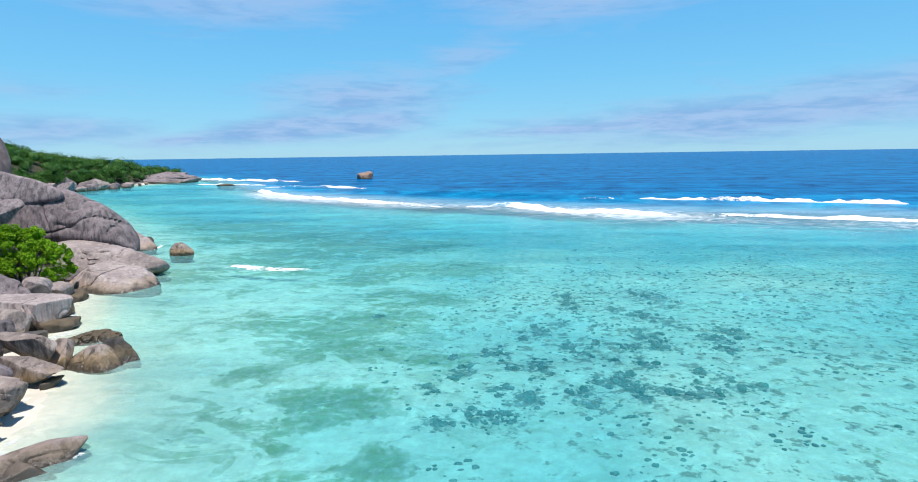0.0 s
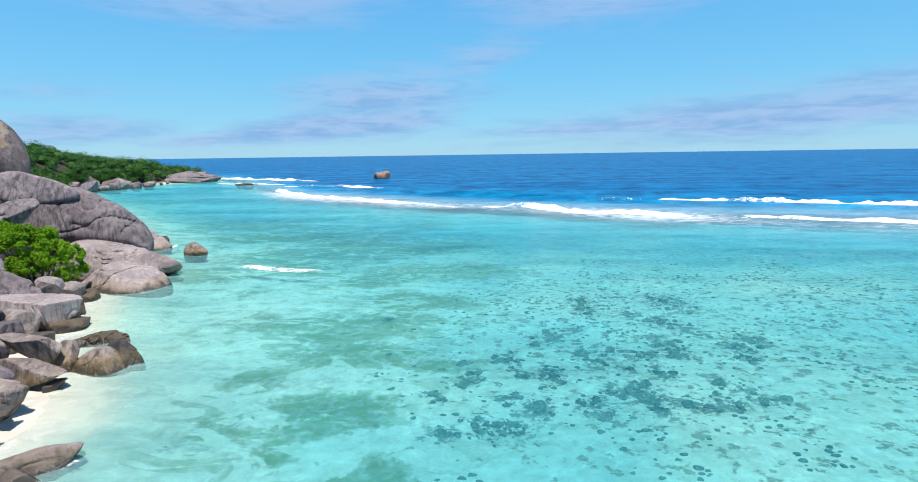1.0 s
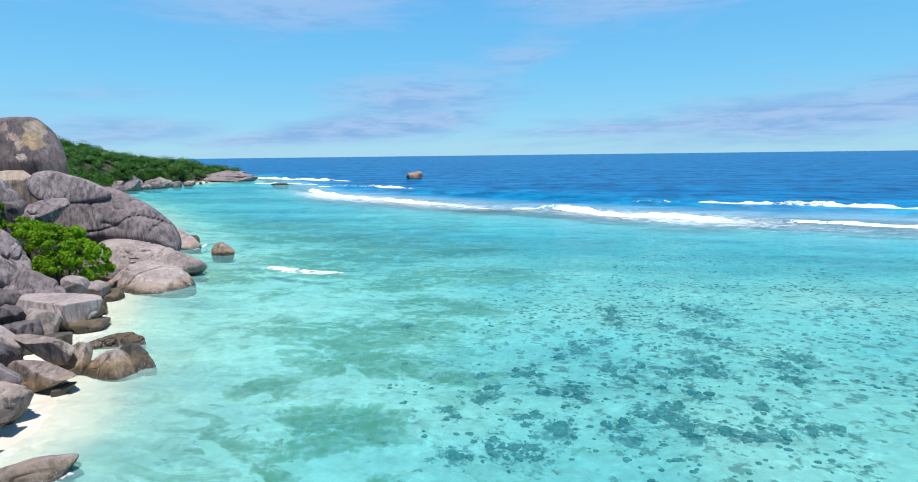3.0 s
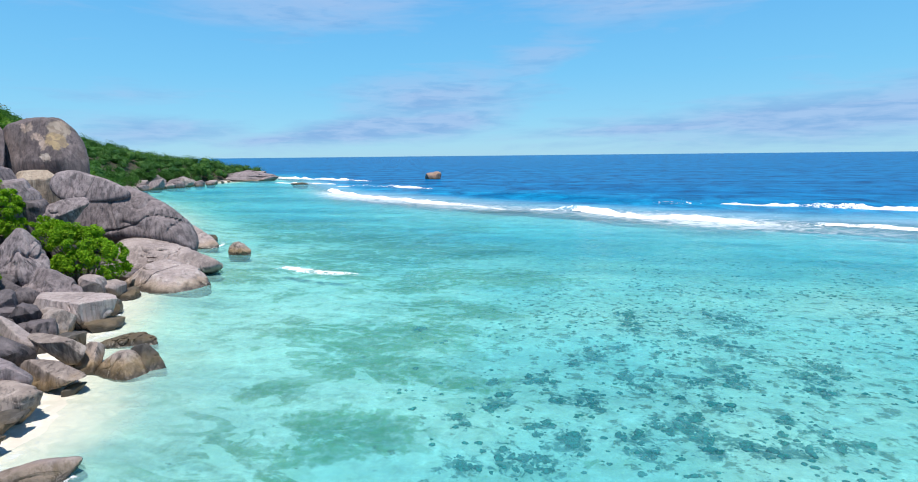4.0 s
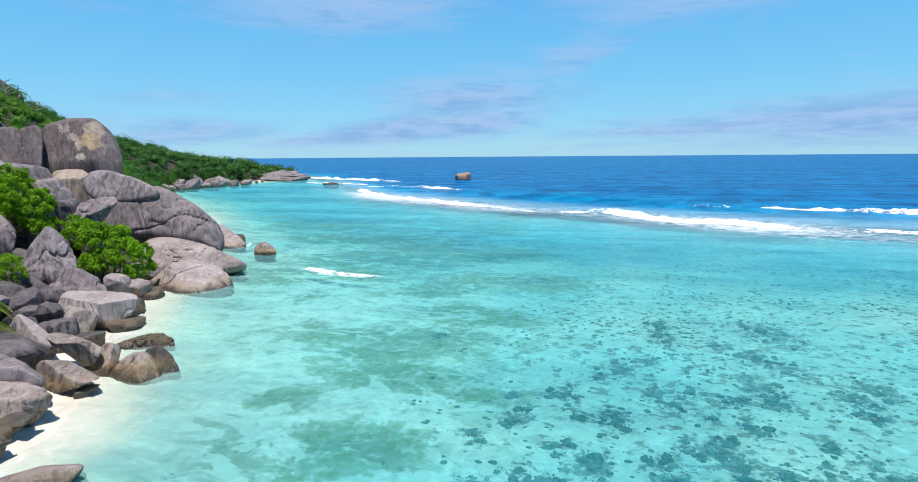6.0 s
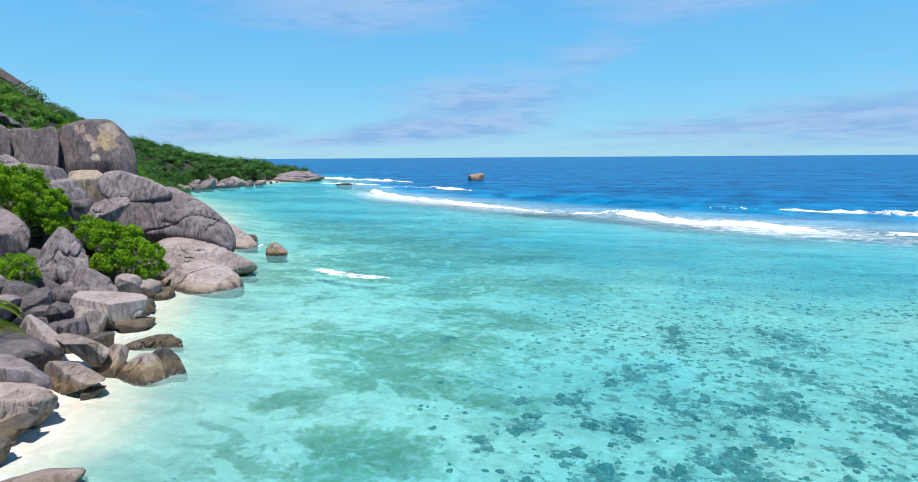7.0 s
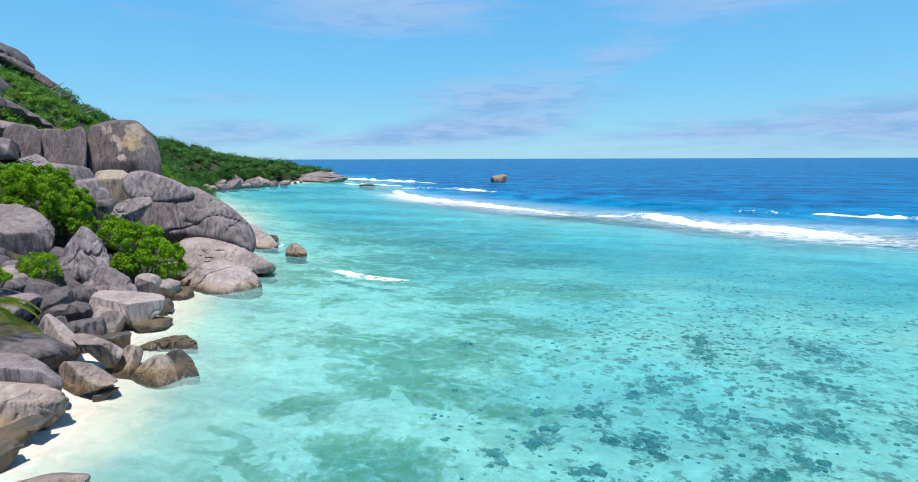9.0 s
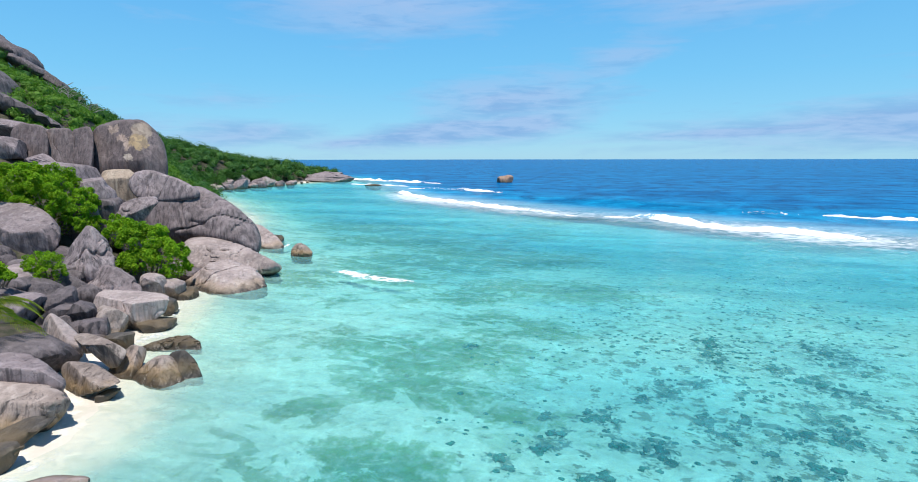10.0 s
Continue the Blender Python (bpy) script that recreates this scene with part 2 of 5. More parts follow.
    zz = n.math("ADD", z, n.math("MULTIPLY", n.math("SUBTRACT", mid, 0.5), 0.8))
    col = n.mix(n.ramp(n.math("MULTIPLY", zz, 0.25), (0.38, 0.0), (0.55, 1.0)), sea, soil_and_shade)
    dry = n.ramp(zz, (0.05, 0.0), (0.3, 1.0))
    dry = n.math("MULTIPLY", dry, n.ramp(n.math("MULTIPLY", zz, 0.25), (0.38, 1.0), (0.5, 0.0)))
    col = n.mix(n.math("MULTIPLY", dry, 0.8), col, n.mix(mid, (0.84, 0.77, 0.68), (0.9, 0.86, 0.8)))
    # dark earth inland; among the boulders it paints the shade of the gaps
    col = n.mix(n("ShaderNodeAttribute", _set={"attribute": "soil_and_shade"}, _out=2), col, soil_and_shade)
    damp = n.ramp(n.math("ABSOLUTE", n.math("SUBTRACT", zz, -0.02)), (0.1, 1.0), (0.35, 0.0))
    col = n.mix(n.math("MULTIPLY", damp, 0.15), col, (0.4, 0.34, 0.27))
    h = n.math("ADD", fine, n.math("MULTIPLY", mid, 2.0))
    finish(n, n("ShaderNodeBsdfPrincipled", Base_Color=col, Roughness=0.9, Normal=bump(n, h, 0.4, 0.06)))
    return m


def water_material():
    """Clear sea: it tints and scatters by its depth, mirrors the sky by angle, and carries thin foam near the breakers.
    Wave shading and some sky sheen are painted into its colour.
    """
    m, n, p = material("sea_water")
    depth = n("ShaderNodeAttribute", _set={"attribute": "depth"}, _out=2)
    wash = n("ShaderNodeAttribute", _set={"attribute": "wash"}, _out=2)
    patch = n.noise(n.mapped(p, scale=(1, 2.2, 1)), 0.035, 5.0, 0.6)
    d = n.math("MULTIPLY", n.math("MULTIPLY", depth, n.math("ADD", 0.8, n.math("MULTIPLY", patch, 0.4))), 0.1)
    tint = n.ramp(d, (0.0, (0.98, 1.0, 0.99)), (0.012, (0.84, 0.98, 0.95)), (0.035, (0.64, 0.94, 0.925)), (0.12, (0.57, 0.94, 0.955)), (0.2, (0.25, 0.78, 0.87)), (0.45, (0.02, 0.4, 0.7)), (1.0, (0.0, 0.1, 0.35)))
    body = n.ramp(d, (0.0, (0.4, 0.53, 0.49)), (0.04, (0.29, 0.5, 0.49)), (0.13, (0.14, 0.47, 0.53)), (0.25, (0.05, 0.36, 0.5)), (0.5, (0.003, 0.185, 0.39)), (1.0, (0.001, 0.108, 0.29)))
    part_of = n.ramp(d, (0.0, 0.05), (0.02, 0.42), (0.06, 0.33), (0.13, 0.2), (0.25, 0.55), (0.5, 0.95), (1.0, 1.0))
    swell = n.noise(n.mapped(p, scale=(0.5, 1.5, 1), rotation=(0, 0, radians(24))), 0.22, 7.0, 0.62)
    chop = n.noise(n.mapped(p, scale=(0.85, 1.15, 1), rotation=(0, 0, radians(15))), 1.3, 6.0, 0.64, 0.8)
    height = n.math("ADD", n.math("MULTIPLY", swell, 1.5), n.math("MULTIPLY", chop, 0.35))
    normal = bump(n, height, 0.55, 0.5)
    # ripple brightness painted in through uneven opacity
    part_of = n.math("ADD", part_of, n.math("MULTIPLY", n.math("SUBTRACT", chop, 0.5), 0.55), True)
    # wave light and shade painted into the body colour: darker troughs, lighter crests
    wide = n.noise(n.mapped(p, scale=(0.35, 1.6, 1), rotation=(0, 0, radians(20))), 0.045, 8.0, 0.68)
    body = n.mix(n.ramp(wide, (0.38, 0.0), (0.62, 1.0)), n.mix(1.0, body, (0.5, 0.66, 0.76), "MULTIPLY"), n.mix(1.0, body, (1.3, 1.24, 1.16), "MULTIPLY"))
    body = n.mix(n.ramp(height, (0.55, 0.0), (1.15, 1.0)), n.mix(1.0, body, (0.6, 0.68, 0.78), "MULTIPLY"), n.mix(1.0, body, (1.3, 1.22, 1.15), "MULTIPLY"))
    # farther out, stronger dark and light wave faces painted the same way
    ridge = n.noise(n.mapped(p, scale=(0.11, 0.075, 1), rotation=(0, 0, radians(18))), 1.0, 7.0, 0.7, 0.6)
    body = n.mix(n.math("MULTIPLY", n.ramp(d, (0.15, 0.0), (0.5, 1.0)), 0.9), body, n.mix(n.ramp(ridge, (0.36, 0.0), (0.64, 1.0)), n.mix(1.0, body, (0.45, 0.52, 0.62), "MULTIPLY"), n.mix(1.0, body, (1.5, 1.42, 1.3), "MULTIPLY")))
    # milky wash, plus a pale blue band painted for sky reflection on the shallows
    milk_and_sheen = n("ShaderNodeAttribute", _set={"attribute": "milk_and_sheen"}, _out=2)
    froth = n.noise(n.mapped(p, scale=(0.5, 1.2, 1), rotation=(0, 0, radians(24))), 0.12, 7.0, 0.65, 0.5)
    milk_and_sheen = n.math("MULTIPLY", milk_and_sheen, n.ramp(froth, (0.3, 0.35), (0.65, 1.0)))
    body = n.mix(milk_and_sheen, body, (0.36, 0.6, 0.8))
    part_of = n.math("MAXIMUM", part_of, n.math("MULTIPLY", milk_and_sheen, 0.9))
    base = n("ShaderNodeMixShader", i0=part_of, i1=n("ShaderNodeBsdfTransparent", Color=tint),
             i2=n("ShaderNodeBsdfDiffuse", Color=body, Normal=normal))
    gloss = n.math("MULTIPLY", n("ShaderNodeFresnel", IOR=1.33, Normal=normal), 0.24)
    base = n("ShaderNodeMixShader", i0=gloss, i1=base, i2=n("ShaderNodeBsdfGlossy", Color=(1, 1, 1), Roughness=0.12, Normal=normal))
    lace = n.noise(n.mapped(p, scale=(1, 1.8, 1), rotation=(0, 0, radians(20))), 0.5, 8.0, 0.68, 1.2)
    fm = n.math("ADD", n.math("SUBTRACT", lace, 0.62), n.math("MULTIPLY", wash, 0.32))
    foam = n.math("MULTIPLY", n.ramp(fm, (0.0, 0.0), (0.16, 1.0)), n.math("MULTIPLY", wash, 1.0, True))
    finish(n, n("ShaderNodeMixShader", i0=n.math("MULTIPLY", foam, 0.85), i1=base, i2=n("ShaderNodeBsdfDiffuse", Color=(0.82, 0.86, 0.9))))
    return m


def foam_material():
    m, n, p = material("sea_foam")
    a = n.noise(n.mapped(p, scale=(1, 1.4, 1.5)), 1.1, 8.0, 0.72, 0.6)
    keep = n("ShaderNodeAttribute", _set={"attribute": "keep"}, _out=2)
    mask = n.ramp(n.math("ADD", a, n.math("MULTIPLY", n.math("SUBTRACT", keep, 0.62), 0.5)), (0.44, 0.0), (0.54, 1.0))
    col = n.mix(a, (0.78, 0.84, 0.88), (0.95, 0.96, 0.97))
    body = n("ShaderNodeBsdfDiffuse", Color=col, Normal=bump(n, a, 0.6, 0.2))
    finish(n, n("ShaderNodeMixShader", i0=mask, i1=n("ShaderNodeBsdfTransparent", Color=(1, 1, 1)), i2=body))
    return m


def leaf_material(name, a, b, c, patch=0.5):
    """Leaves: tone by leaf and by clump, some light through the blade."""
    m, n, p = material(name)
    rnd = n("ShaderNodeNewGeometry", _out=8)
    clump = n.noise(p, patch, 4.0, 0.6)
    col = n.mix(n.ramp(clump, (0.35, 0.0), (0.65, 1.0)), a, b)
    col = n.mix(n.math("MULTIPLY", n.math("POWER", rnd, 2.0), 0.8), col, c)
    front = n("ShaderNodeBsdfPrincipled", Base_Color=col, Roughness=0.6, Specular_IOR_Level=0.15)
    back = n("ShaderNodeBsdfTranslucent", Color=n.mix(1.0, col, (1.0, 1.25, 0.35), "MULTIPLY"))
    finish(n, n("ShaderNodeMixShader", i0=0.35, i1=front, i2=back))
    return m


def plain_material(name, a, b, scale, rough=0.8, stretch=(1, 1, 1)):
    m, n, p = material(name)
    f = n.noise(n.mapped(p, scale=stretch), scale, 6.0, 0.6)
    finish(n, n("ShaderNodeBsdfPrincipled", Base_Color=n.mix(n.ramp(f, (0.35, 0.0), (0.65, 1.0)), a, b), Roughness=rough, Normal=bump(n, f, 0.5, 0.03)))
    return m


GROUND, WATER, FOAM = ground_material(), water_material(), foam_material()
LEAF = leaf_material("shrub_leaves", (0.085, 0.22, 0.012), (0.19, 0.37, 0.015), (0.34, 0.5, 0.025), 0.7)
WOODS = leaf_material("woodland_leaves", (0.02, 0.08, 0.026), (0.06, 0.165, 0.038), (0.13, 0.25, 0.06), 0.16)
SCRUB = leaf_material("scrub_leaves", (0.045, 0.14, 0.022), (0.11, 0.24, 0.035), (0.2, 0.33, 0.06), 0.25)
FROND = leaf_material("palm_leaflets", (0.1, 0.17, 0.02), (0.17, 0.24, 0.03), (0.3, 0.32, 0.06), 0.9)
BARK = plain_material("bark", (0.12, 0.09, 0.07), (0.24, 0.2, 0.165), 6.0, 0.9, (1, 1, 0.2))
DEADWOOD = plain_material("dead_wood", (0.2, 0.185, 0.16), (0.33, 0.31, 0.28), 8.0, 0.85, (1, 1, 0.3))
CORAL = plain_material("coral", (0.0, 0.055, 0.05), (0.008, 0.2, 0.17), 5.0, 0.95)
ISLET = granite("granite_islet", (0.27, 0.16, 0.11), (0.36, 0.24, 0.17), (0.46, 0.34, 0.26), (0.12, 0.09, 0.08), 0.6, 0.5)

# ---- shaping ----
def hashed(i, j, k):
    h = (i * 374761393 + j * 668265263 + k * 2147483647 + 1442695041) & 0xFFFFFFFF
    h = ((h ^ (h >> 13)) * 1274126177) & 0xFFFFFFFF
    return ((h ^ (h >> 16)) & 0xFFFF) / 65535.0


def vnoise(p):
    """Smooth value noise, -1 to 1, for an array of places."""
    p = np.asarray(p, float)
    c = np.floor(p).astype(np.int64)
    f = p - c
    f = f * f * (3 - 2 * f)
    total = 0
    for a in (0, 1):
        for b in (0, 1):
            for d in (0, 1):
                w = (f[:, 0] if a else 1 - f[:, 0]) * (f[:, 1] if b else 1 - f[:, 1]) * (f[:, 2] if d else 1 - f[:, 2])
                total = total + w * hashed(c[:, 0] + a, c[:, 1] + b, c[:, 2] + d)
    return 2 * total - 1


def fbm(p, octaves=4, gain=0.5):
    total, amp = 0, 1.0
    for o in range(octaves):
        total = total + amp * vnoise(np.asarray(p) * 2.03**o + 17.3 * o)
        amp *= gain
    return total


def mesh_of(name, verts, faces, mat, smooth=True):
    me = bpy.data.meshes.new(name)
    me.from_pydata(np.asarray(verts).tolist(), [], np.asarray(faces).tolist() if not isinstance(faces, list) else faces)
    me.materials.append(mat)
    if smooth:
        me.shade_smooth()
    return me


def part(name, me, parent, label=""):
    """A mesh as one part under a thing or a part."""
    ob = new(name, me)
    ob.parent = parent
    return tagged(ob, label)


SPHERES = {}


def sphere(level):
    if level not in SPHERES:
        bm = bmesh.new()
        bmesh.ops.create_icosphere(bm, subdivisions=level, radius=1.0)
        v = np.array([x.co[:] for x in bm.verts])
        f = np.array([[x.index for x in q.verts] for q in bm.faces])
        bm.free()
        SPHERES[level] = (v / np.linalg.norm(v, axis=1, keepdims=True), f)
    return SPHERES[level]


# ---- the lie of the land ----
SHORE = np.array([(-13, -80), (-16, 0), (-18.5, 14), (-20.6, 21), (-20.3, 24), (-22, 27), (-23.5, 29.5), (-27, 33), (-29.5, 37), (-31.5, 41), (-35.5, 48),
                  (-39, 55), (-43, 62), (-47, 69), (-55, 82), (-71, 104), (-101, 135), (-138, 168), (-147, 186), (-148, 230), (-142, 255),
                  (-140, 285), (-165, 315), (-235, 335), (-460, 370)], float)
REEF_X = np.array([-460, -230, -160, -110, -78, -54, -4, 41, 80, 150, 400, 5000], float)
REEF_Y = np.array([400, 360, 325, 262, 202, 167, 129, 106, 92, 66, -20, -1600], float)


def inland(x, y):
    """Metres in from the water's edge; below zero out at sea."""
    p = np.stack([x, y], -1)
    best, side = np.full(len(p), 1e9), np.zeros(len(p))
    for a, b in zip(SHORE[:-1], SHORE[1:]):
        ab = b - a
        t = np.clip(((p - a) @ ab) / (ab @ ab), 0, 1)
        off = p - (a + t[:, None] * ab)
        d = np.hypot(off[:, 0], off[:, 1])
        cross = ab[0] * (p[:, 1] - a[1]) - ab[1] * (p[:, 0] - a[0])
        nearer = d < best - 1e-9
        side[nearer] = np.sign(cross[nearer])
        best = np.minimum(best, d)
    return best * side


def offshore(x, y):
    """Metres beyond the reef's edge; below zero on the lagoon side."""
    return (y - np.interp(x, REEF_X, REEF_Y)) * 0.85


def terrain(x, y):
    x, y = np.asarray(x, float), np.asarray(y, float)
    s, o = inland(x, y), offshore(x, y)
    p2 = np.stack([x, y, 0 * x], -1)
    rough = fbm(p2 * 0.05, 4)
    top = np.interp(y, [0, 60, 95, 120, 150, 185, 225, 262, 290], [40, 80, 115, 100, 66, 31, 11, 5, 1.5])
    rise = top * (1 - np.exp(-np.maximum(0, s - 3.5) * np.interp(y, [20, 40, 65, 95], [0.22, 0.3, 0.5, 0.8]) / top)) + 0.09 * np.maximum(s, 0)
    land = rise * (1 + 0.1 * rough) + 0.12 * fbm(p2 * 0.6, 3) * np.clip(s / 6, 0, 1)
    out = np.maximum(0, -s)
    bed = -(0.05 * np.minimum(out, 8) + 1.0 * (1 - np.exp(-np.maximum(0, out - 3) / 5.5)) + np.interp(y + 0.35 * x, [30, 60, 95], [-0.12, 0.2, 0.75]) * np.clip(out / 25, 0, 1))
    bed = bed + (0.16 * fbm(p2 * 0.16, 4) + 0.3 * fbm(p2 * (0.03, 0.06, 1) + 3, 2)) * np.clip(out / 14, 0, 1)
    bed = bed + 0.3 * np.exp(-((o + 6) / 14) ** 2) * np.clip(out / 30, 0, 1)
    bed = bed - np.interp(o, [-2, 10, 30, 80, 300, 5000], [0, 1.6, 5, 11, 25, 40])
    return np.where(s > 0, land, bed)


def height_at(x, y):
    return float(terrain(np.array([x]), np.array([y]))[0])


def graded(*spans):
    """Grid lines: spans of (from, to, step)."""
    return np.unique(np.concatenate([np.arange(a, b, st) for a, b, st in spans]).round(3))


def sheet(xs, ys):
    gx, gy = np.meshgrid(xs, ys)
    nx, ny = len(xs), len(ys)
    i = (np.arange(ny - 1)[:, None] * nx + np.arange(nx - 1)[None]).ravel()
    return gx.ravel(), gy.ravel(), np.stack([i, i + 1, i + 1 + nx, i + nx], -1)


def attribute(me, name, values):
    a = me.attributes.new(name, "FLOAT", "POINT")
    a.data.foreach_set("value", np.ascontiguousarray(values, dtype=np.float32))


def blobs(x, y, rows):
    """How far places lie within soft ellipses: rows of (x, y, radius x, radius y)."""
    total = np.zeros(len(x))
    for cx, cy, rx, ry in rows:
        total = np.maximum(total, np.exp(-(((x - cx) / rx) ** 2 + ((y - cy) / ry) ** 2) ** 1.5))
    return total


# ---- ground and sea ----
PATCHES = [(10.3, 48.4, 1.0, 2.0), (10.0, 45.8, 0.8, 1.4), (18.3, 48.1, 1.6, 2.9), (16.8, 41.2, 1.1, 1.4), (15.3, 43.1, 1.0, 1.0), (13.7, 44.7, 0.8, 1.1), (6.3, 39.6, 0.8, 1.1), (4.9, 38.6, 0.4, 0.6), (8.4, 41.0, 0.6, 0.7), (2.8, 35.4, 0.5, 1.2), (7.9, 36.2, 0.5, 1.0), (8.5, 34.8, 0.7, 0.8), (10.0, 36.6, 0.5, 0.7), (5.1, 33.4, 0.6, 0.9), (3.5, 32.6, 0.5, 0.6), (5.3, 32.1, 0.7, 0.7), (10.1, 33.8, 0.4, 0.4), (11.9, 35.6, 0.7, 0.8), (13.9, 37.9, 0.8, 1.0), (14.2, 35.9, 0.8, 1.0), (13.8, 39.5, 0.5, 0.6), (11.9, 33.1, 0.4, 0.6), (12.3, 32.2, 0.4, 0.6), (10.2, 31.3, 0.5, 0.6)]
PATCHES_FARTHER = [(9.4, 30.3, 0.8, 0.7), (10.1, 29.4, 0.7, 0.7), (8.6, 29.8, 0.3, 0.5), (8.2, 30.8, 0.3, 0.5), (7.2, 27.6, 0.6, 0.8), (7.1, 29.0, 0.5, 0.4), (3.7, 28.2, 0.8, 0.9), (4.2, 27.8, 0.4, 0.6), (2.5, 26.4, 0.7, 0.8), (1.1, 26.0, 1.0, 0.8), (2.7, 29.6, 0.3, 0.3), (2.1, 29.2, 0.5, 0.4), (6.4, 28.8, 0.3, 0.3), (10.1, 28.0, 0.5, 0.7), (11.8, 28.5, 0.5, 0.6), (12.5, 28.4, 0.8, 0.8), (13.8, 29.0, 0.5, 0.5), (14.9, 31.2, 0.4, 0.4), (15.7, 30.3, 0.6, 0.6), (20.5, 38.9, 1.0, 1.3), (18.6, 37.0, 0.8, 0.9), (18.4, 34.8, 0.8, 0.8), (14.6, 28.3, 0.9, 0.6), (16.2, 29.0, 0.4, 0.4)]
PATCHES_LOW = [(17.3, 29.1, 0.5, 0.6), (-6.8, 43.4, 0.4, 0.6), (0.5, 32.7, 0.4, 0.7), (-0.3, 31.2, 0.6, 0.5), (-2.0, 29.7, 0.4, 0.3), (-1.3, 29.0, 0.3, 0.2), (1.9, 35.3, 0.3, 0.5), (-0.3, 34.5, 0.3, 0.4), (0.6, 26.5, 0.6, 0.7), (-1.3, 25.4, 0.7, 0.5)]
WEED = [(-12.1, 25.3, 1.9, 1.3), (-8.6, 23.6, 1.3, 1.2), (-7.5, 20.6, 2.1, 0.6), (-3.9, 22.1, 1.8, 1.6), (-7.7, 27.6, 3.9, 2.9), (-5.2, 28.6, 1.2, 1.1), (-13.0, 31.0, 2.2, 1.9), (-7.5, 35.6, 4.5, 2.9),
        (-15.1, 42.8, 4.9, 3.4), (-10.0, 39.5, 3.6, 2.2), (-6.4, 42.3, 4.3, 3.2), (-29.6, 58.7, 6.1, 4.7), (-20.6, 50.6, 2.9, 2.4), (-4.5, 49.5, 5.1, 3.0), (-1.7, 34.3, 2.4, 1.3), (-21.1, 62.7, 6.4, 3.6), (-10.3, 57.3, 4.6, 2.9),
        (-22, 72, 12, 7), (-12, 82, 14, 8), (-32, 92, 14, 9), (-4, 62, 10, 5), (-45, 110, 14, 10), (-20, 105, 16, 8)]
BARE = [(-14.2, 51.3, 3.5, 2.1), (-14.4, 45.2, 2.3, 1.5), (-20.0, 50.5, 1.5, 1.9), (-6.8, 32.0, 1.5, 1.1), (-3.0, 30.5, 2.1, 1.3), (-14.1, 27.9, 2.0, 1.2), (-10.6, 26.4, 0.6, 1.0), (-6.4, 24.2, 0.9, 0.8)]
xs = graded((-5000, -1000, 500), (-1000, -300, 50), (-300, -70, 4), (-70, 45, 0.65), (45, 120, 2.5), (120, 400, 14), (400, 1000, 60), (1000, 5200, 500))
ys = graded((-600, -60, 60), (-60, 14, 4), (14, 85, 0.65), (85, 340, 3), (340, 700, 30), (700, 5400, 400))
gx, gy, gf = sheet(xs, ys)
gz = terrain(gx, gy)
ground_mesh = mesh_of("ground", np.stack([gx, gy, gz], -1), gf, GROUND)
out_s = np.maximum(0, -inland(gx, gy))
attribute(ground_mesh, "weed", np.clip(blobs(gx, gy, WEED) * 0.9 + 0.22 * np.clip(out_s / 25, 0, 1) - 1.2 * blobs(gx, gy, BARE)
          + 0.15 * np.exp(-((offshore(gx, gy) + 22) / 12) ** 2), 0, 1) * np.clip(out_s / 5, 0, 1))
# where dark earth begins, drawn close to shore among boulders to paint their shade
soil_shade_edge = np.interp(gy, [0, 26, 30, 36, 90, 110], [9, 9, 5, 1.6, 1.6, 0.8]) + 0.6 * vnoise(np.stack([gx * 0.5, gy * 0.5, 0 * gx], -1))
attribute(ground_mesh, "soil_and_shade", np.clip((inland(gx, gy) - soil_shade_edge) / 0.8, 0, 1))
attribute(ground_mesh, "reef", blobs(gx, gy, [(x, y, 1.5 * a + 0.3, 1.5 * b + 0.3) for x, y, a, b in PATCHES + PATCHES_FARTHER + PATCHES_LOW]))
attribute(ground_mesh, "rubble", np.clip((gx + 12) / 14, 0, 1) * np.clip(out_s / 30, 0, 1) * np.interp(gy, [20, 35, 60, 85], [0.8, 1.0, 0.9, 0.3]))
ground = tagged(new("ground", ground_mesh), "pale coral sand seabed and beach rising to a wooded slope", "ground", kind="structure")

wx, wy, wf = sheet(graded((-5000, -1000, 500), (-1000, -300, 40), (-300, -70, 5), (-70, 120, 1.2), (120, 400, 10), (400, 1000, 50), (1000, 5200, 400)),
                   graded((-600, -60, 60), (-60, 10, 5), (10, 240, 1.2), (240, 400, 5), (400, 1000, 40), (1000, 5400, 400)))
depth = np.maximum(0, -terrain(wx, wy))
off = offshore(wx, wy)
swells = np.zeros(len(wx))
for at, amp, wide in ((22, 1.3, 4.0), (48, 0.5, 7), (85, 0.5, 9)):
    swells += amp * np.exp(-((off - at - 5 * fbm(np.stack([wx * 0.012, 0 * wx + at, 0 * wx], -1), 2)) / wide) ** 2) * (0.6 + 0.4 * vnoise(np.stack([wx * 0.02, 0 * wx + at, 0 * wx], -1)))
swells *= np.clip((wx + 40) / 50, 0, 1) * np.clip((400 - wy) / 100, 0, 1)
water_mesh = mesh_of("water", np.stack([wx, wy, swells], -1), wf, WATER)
attribute(water_mesh, "depth", depth)
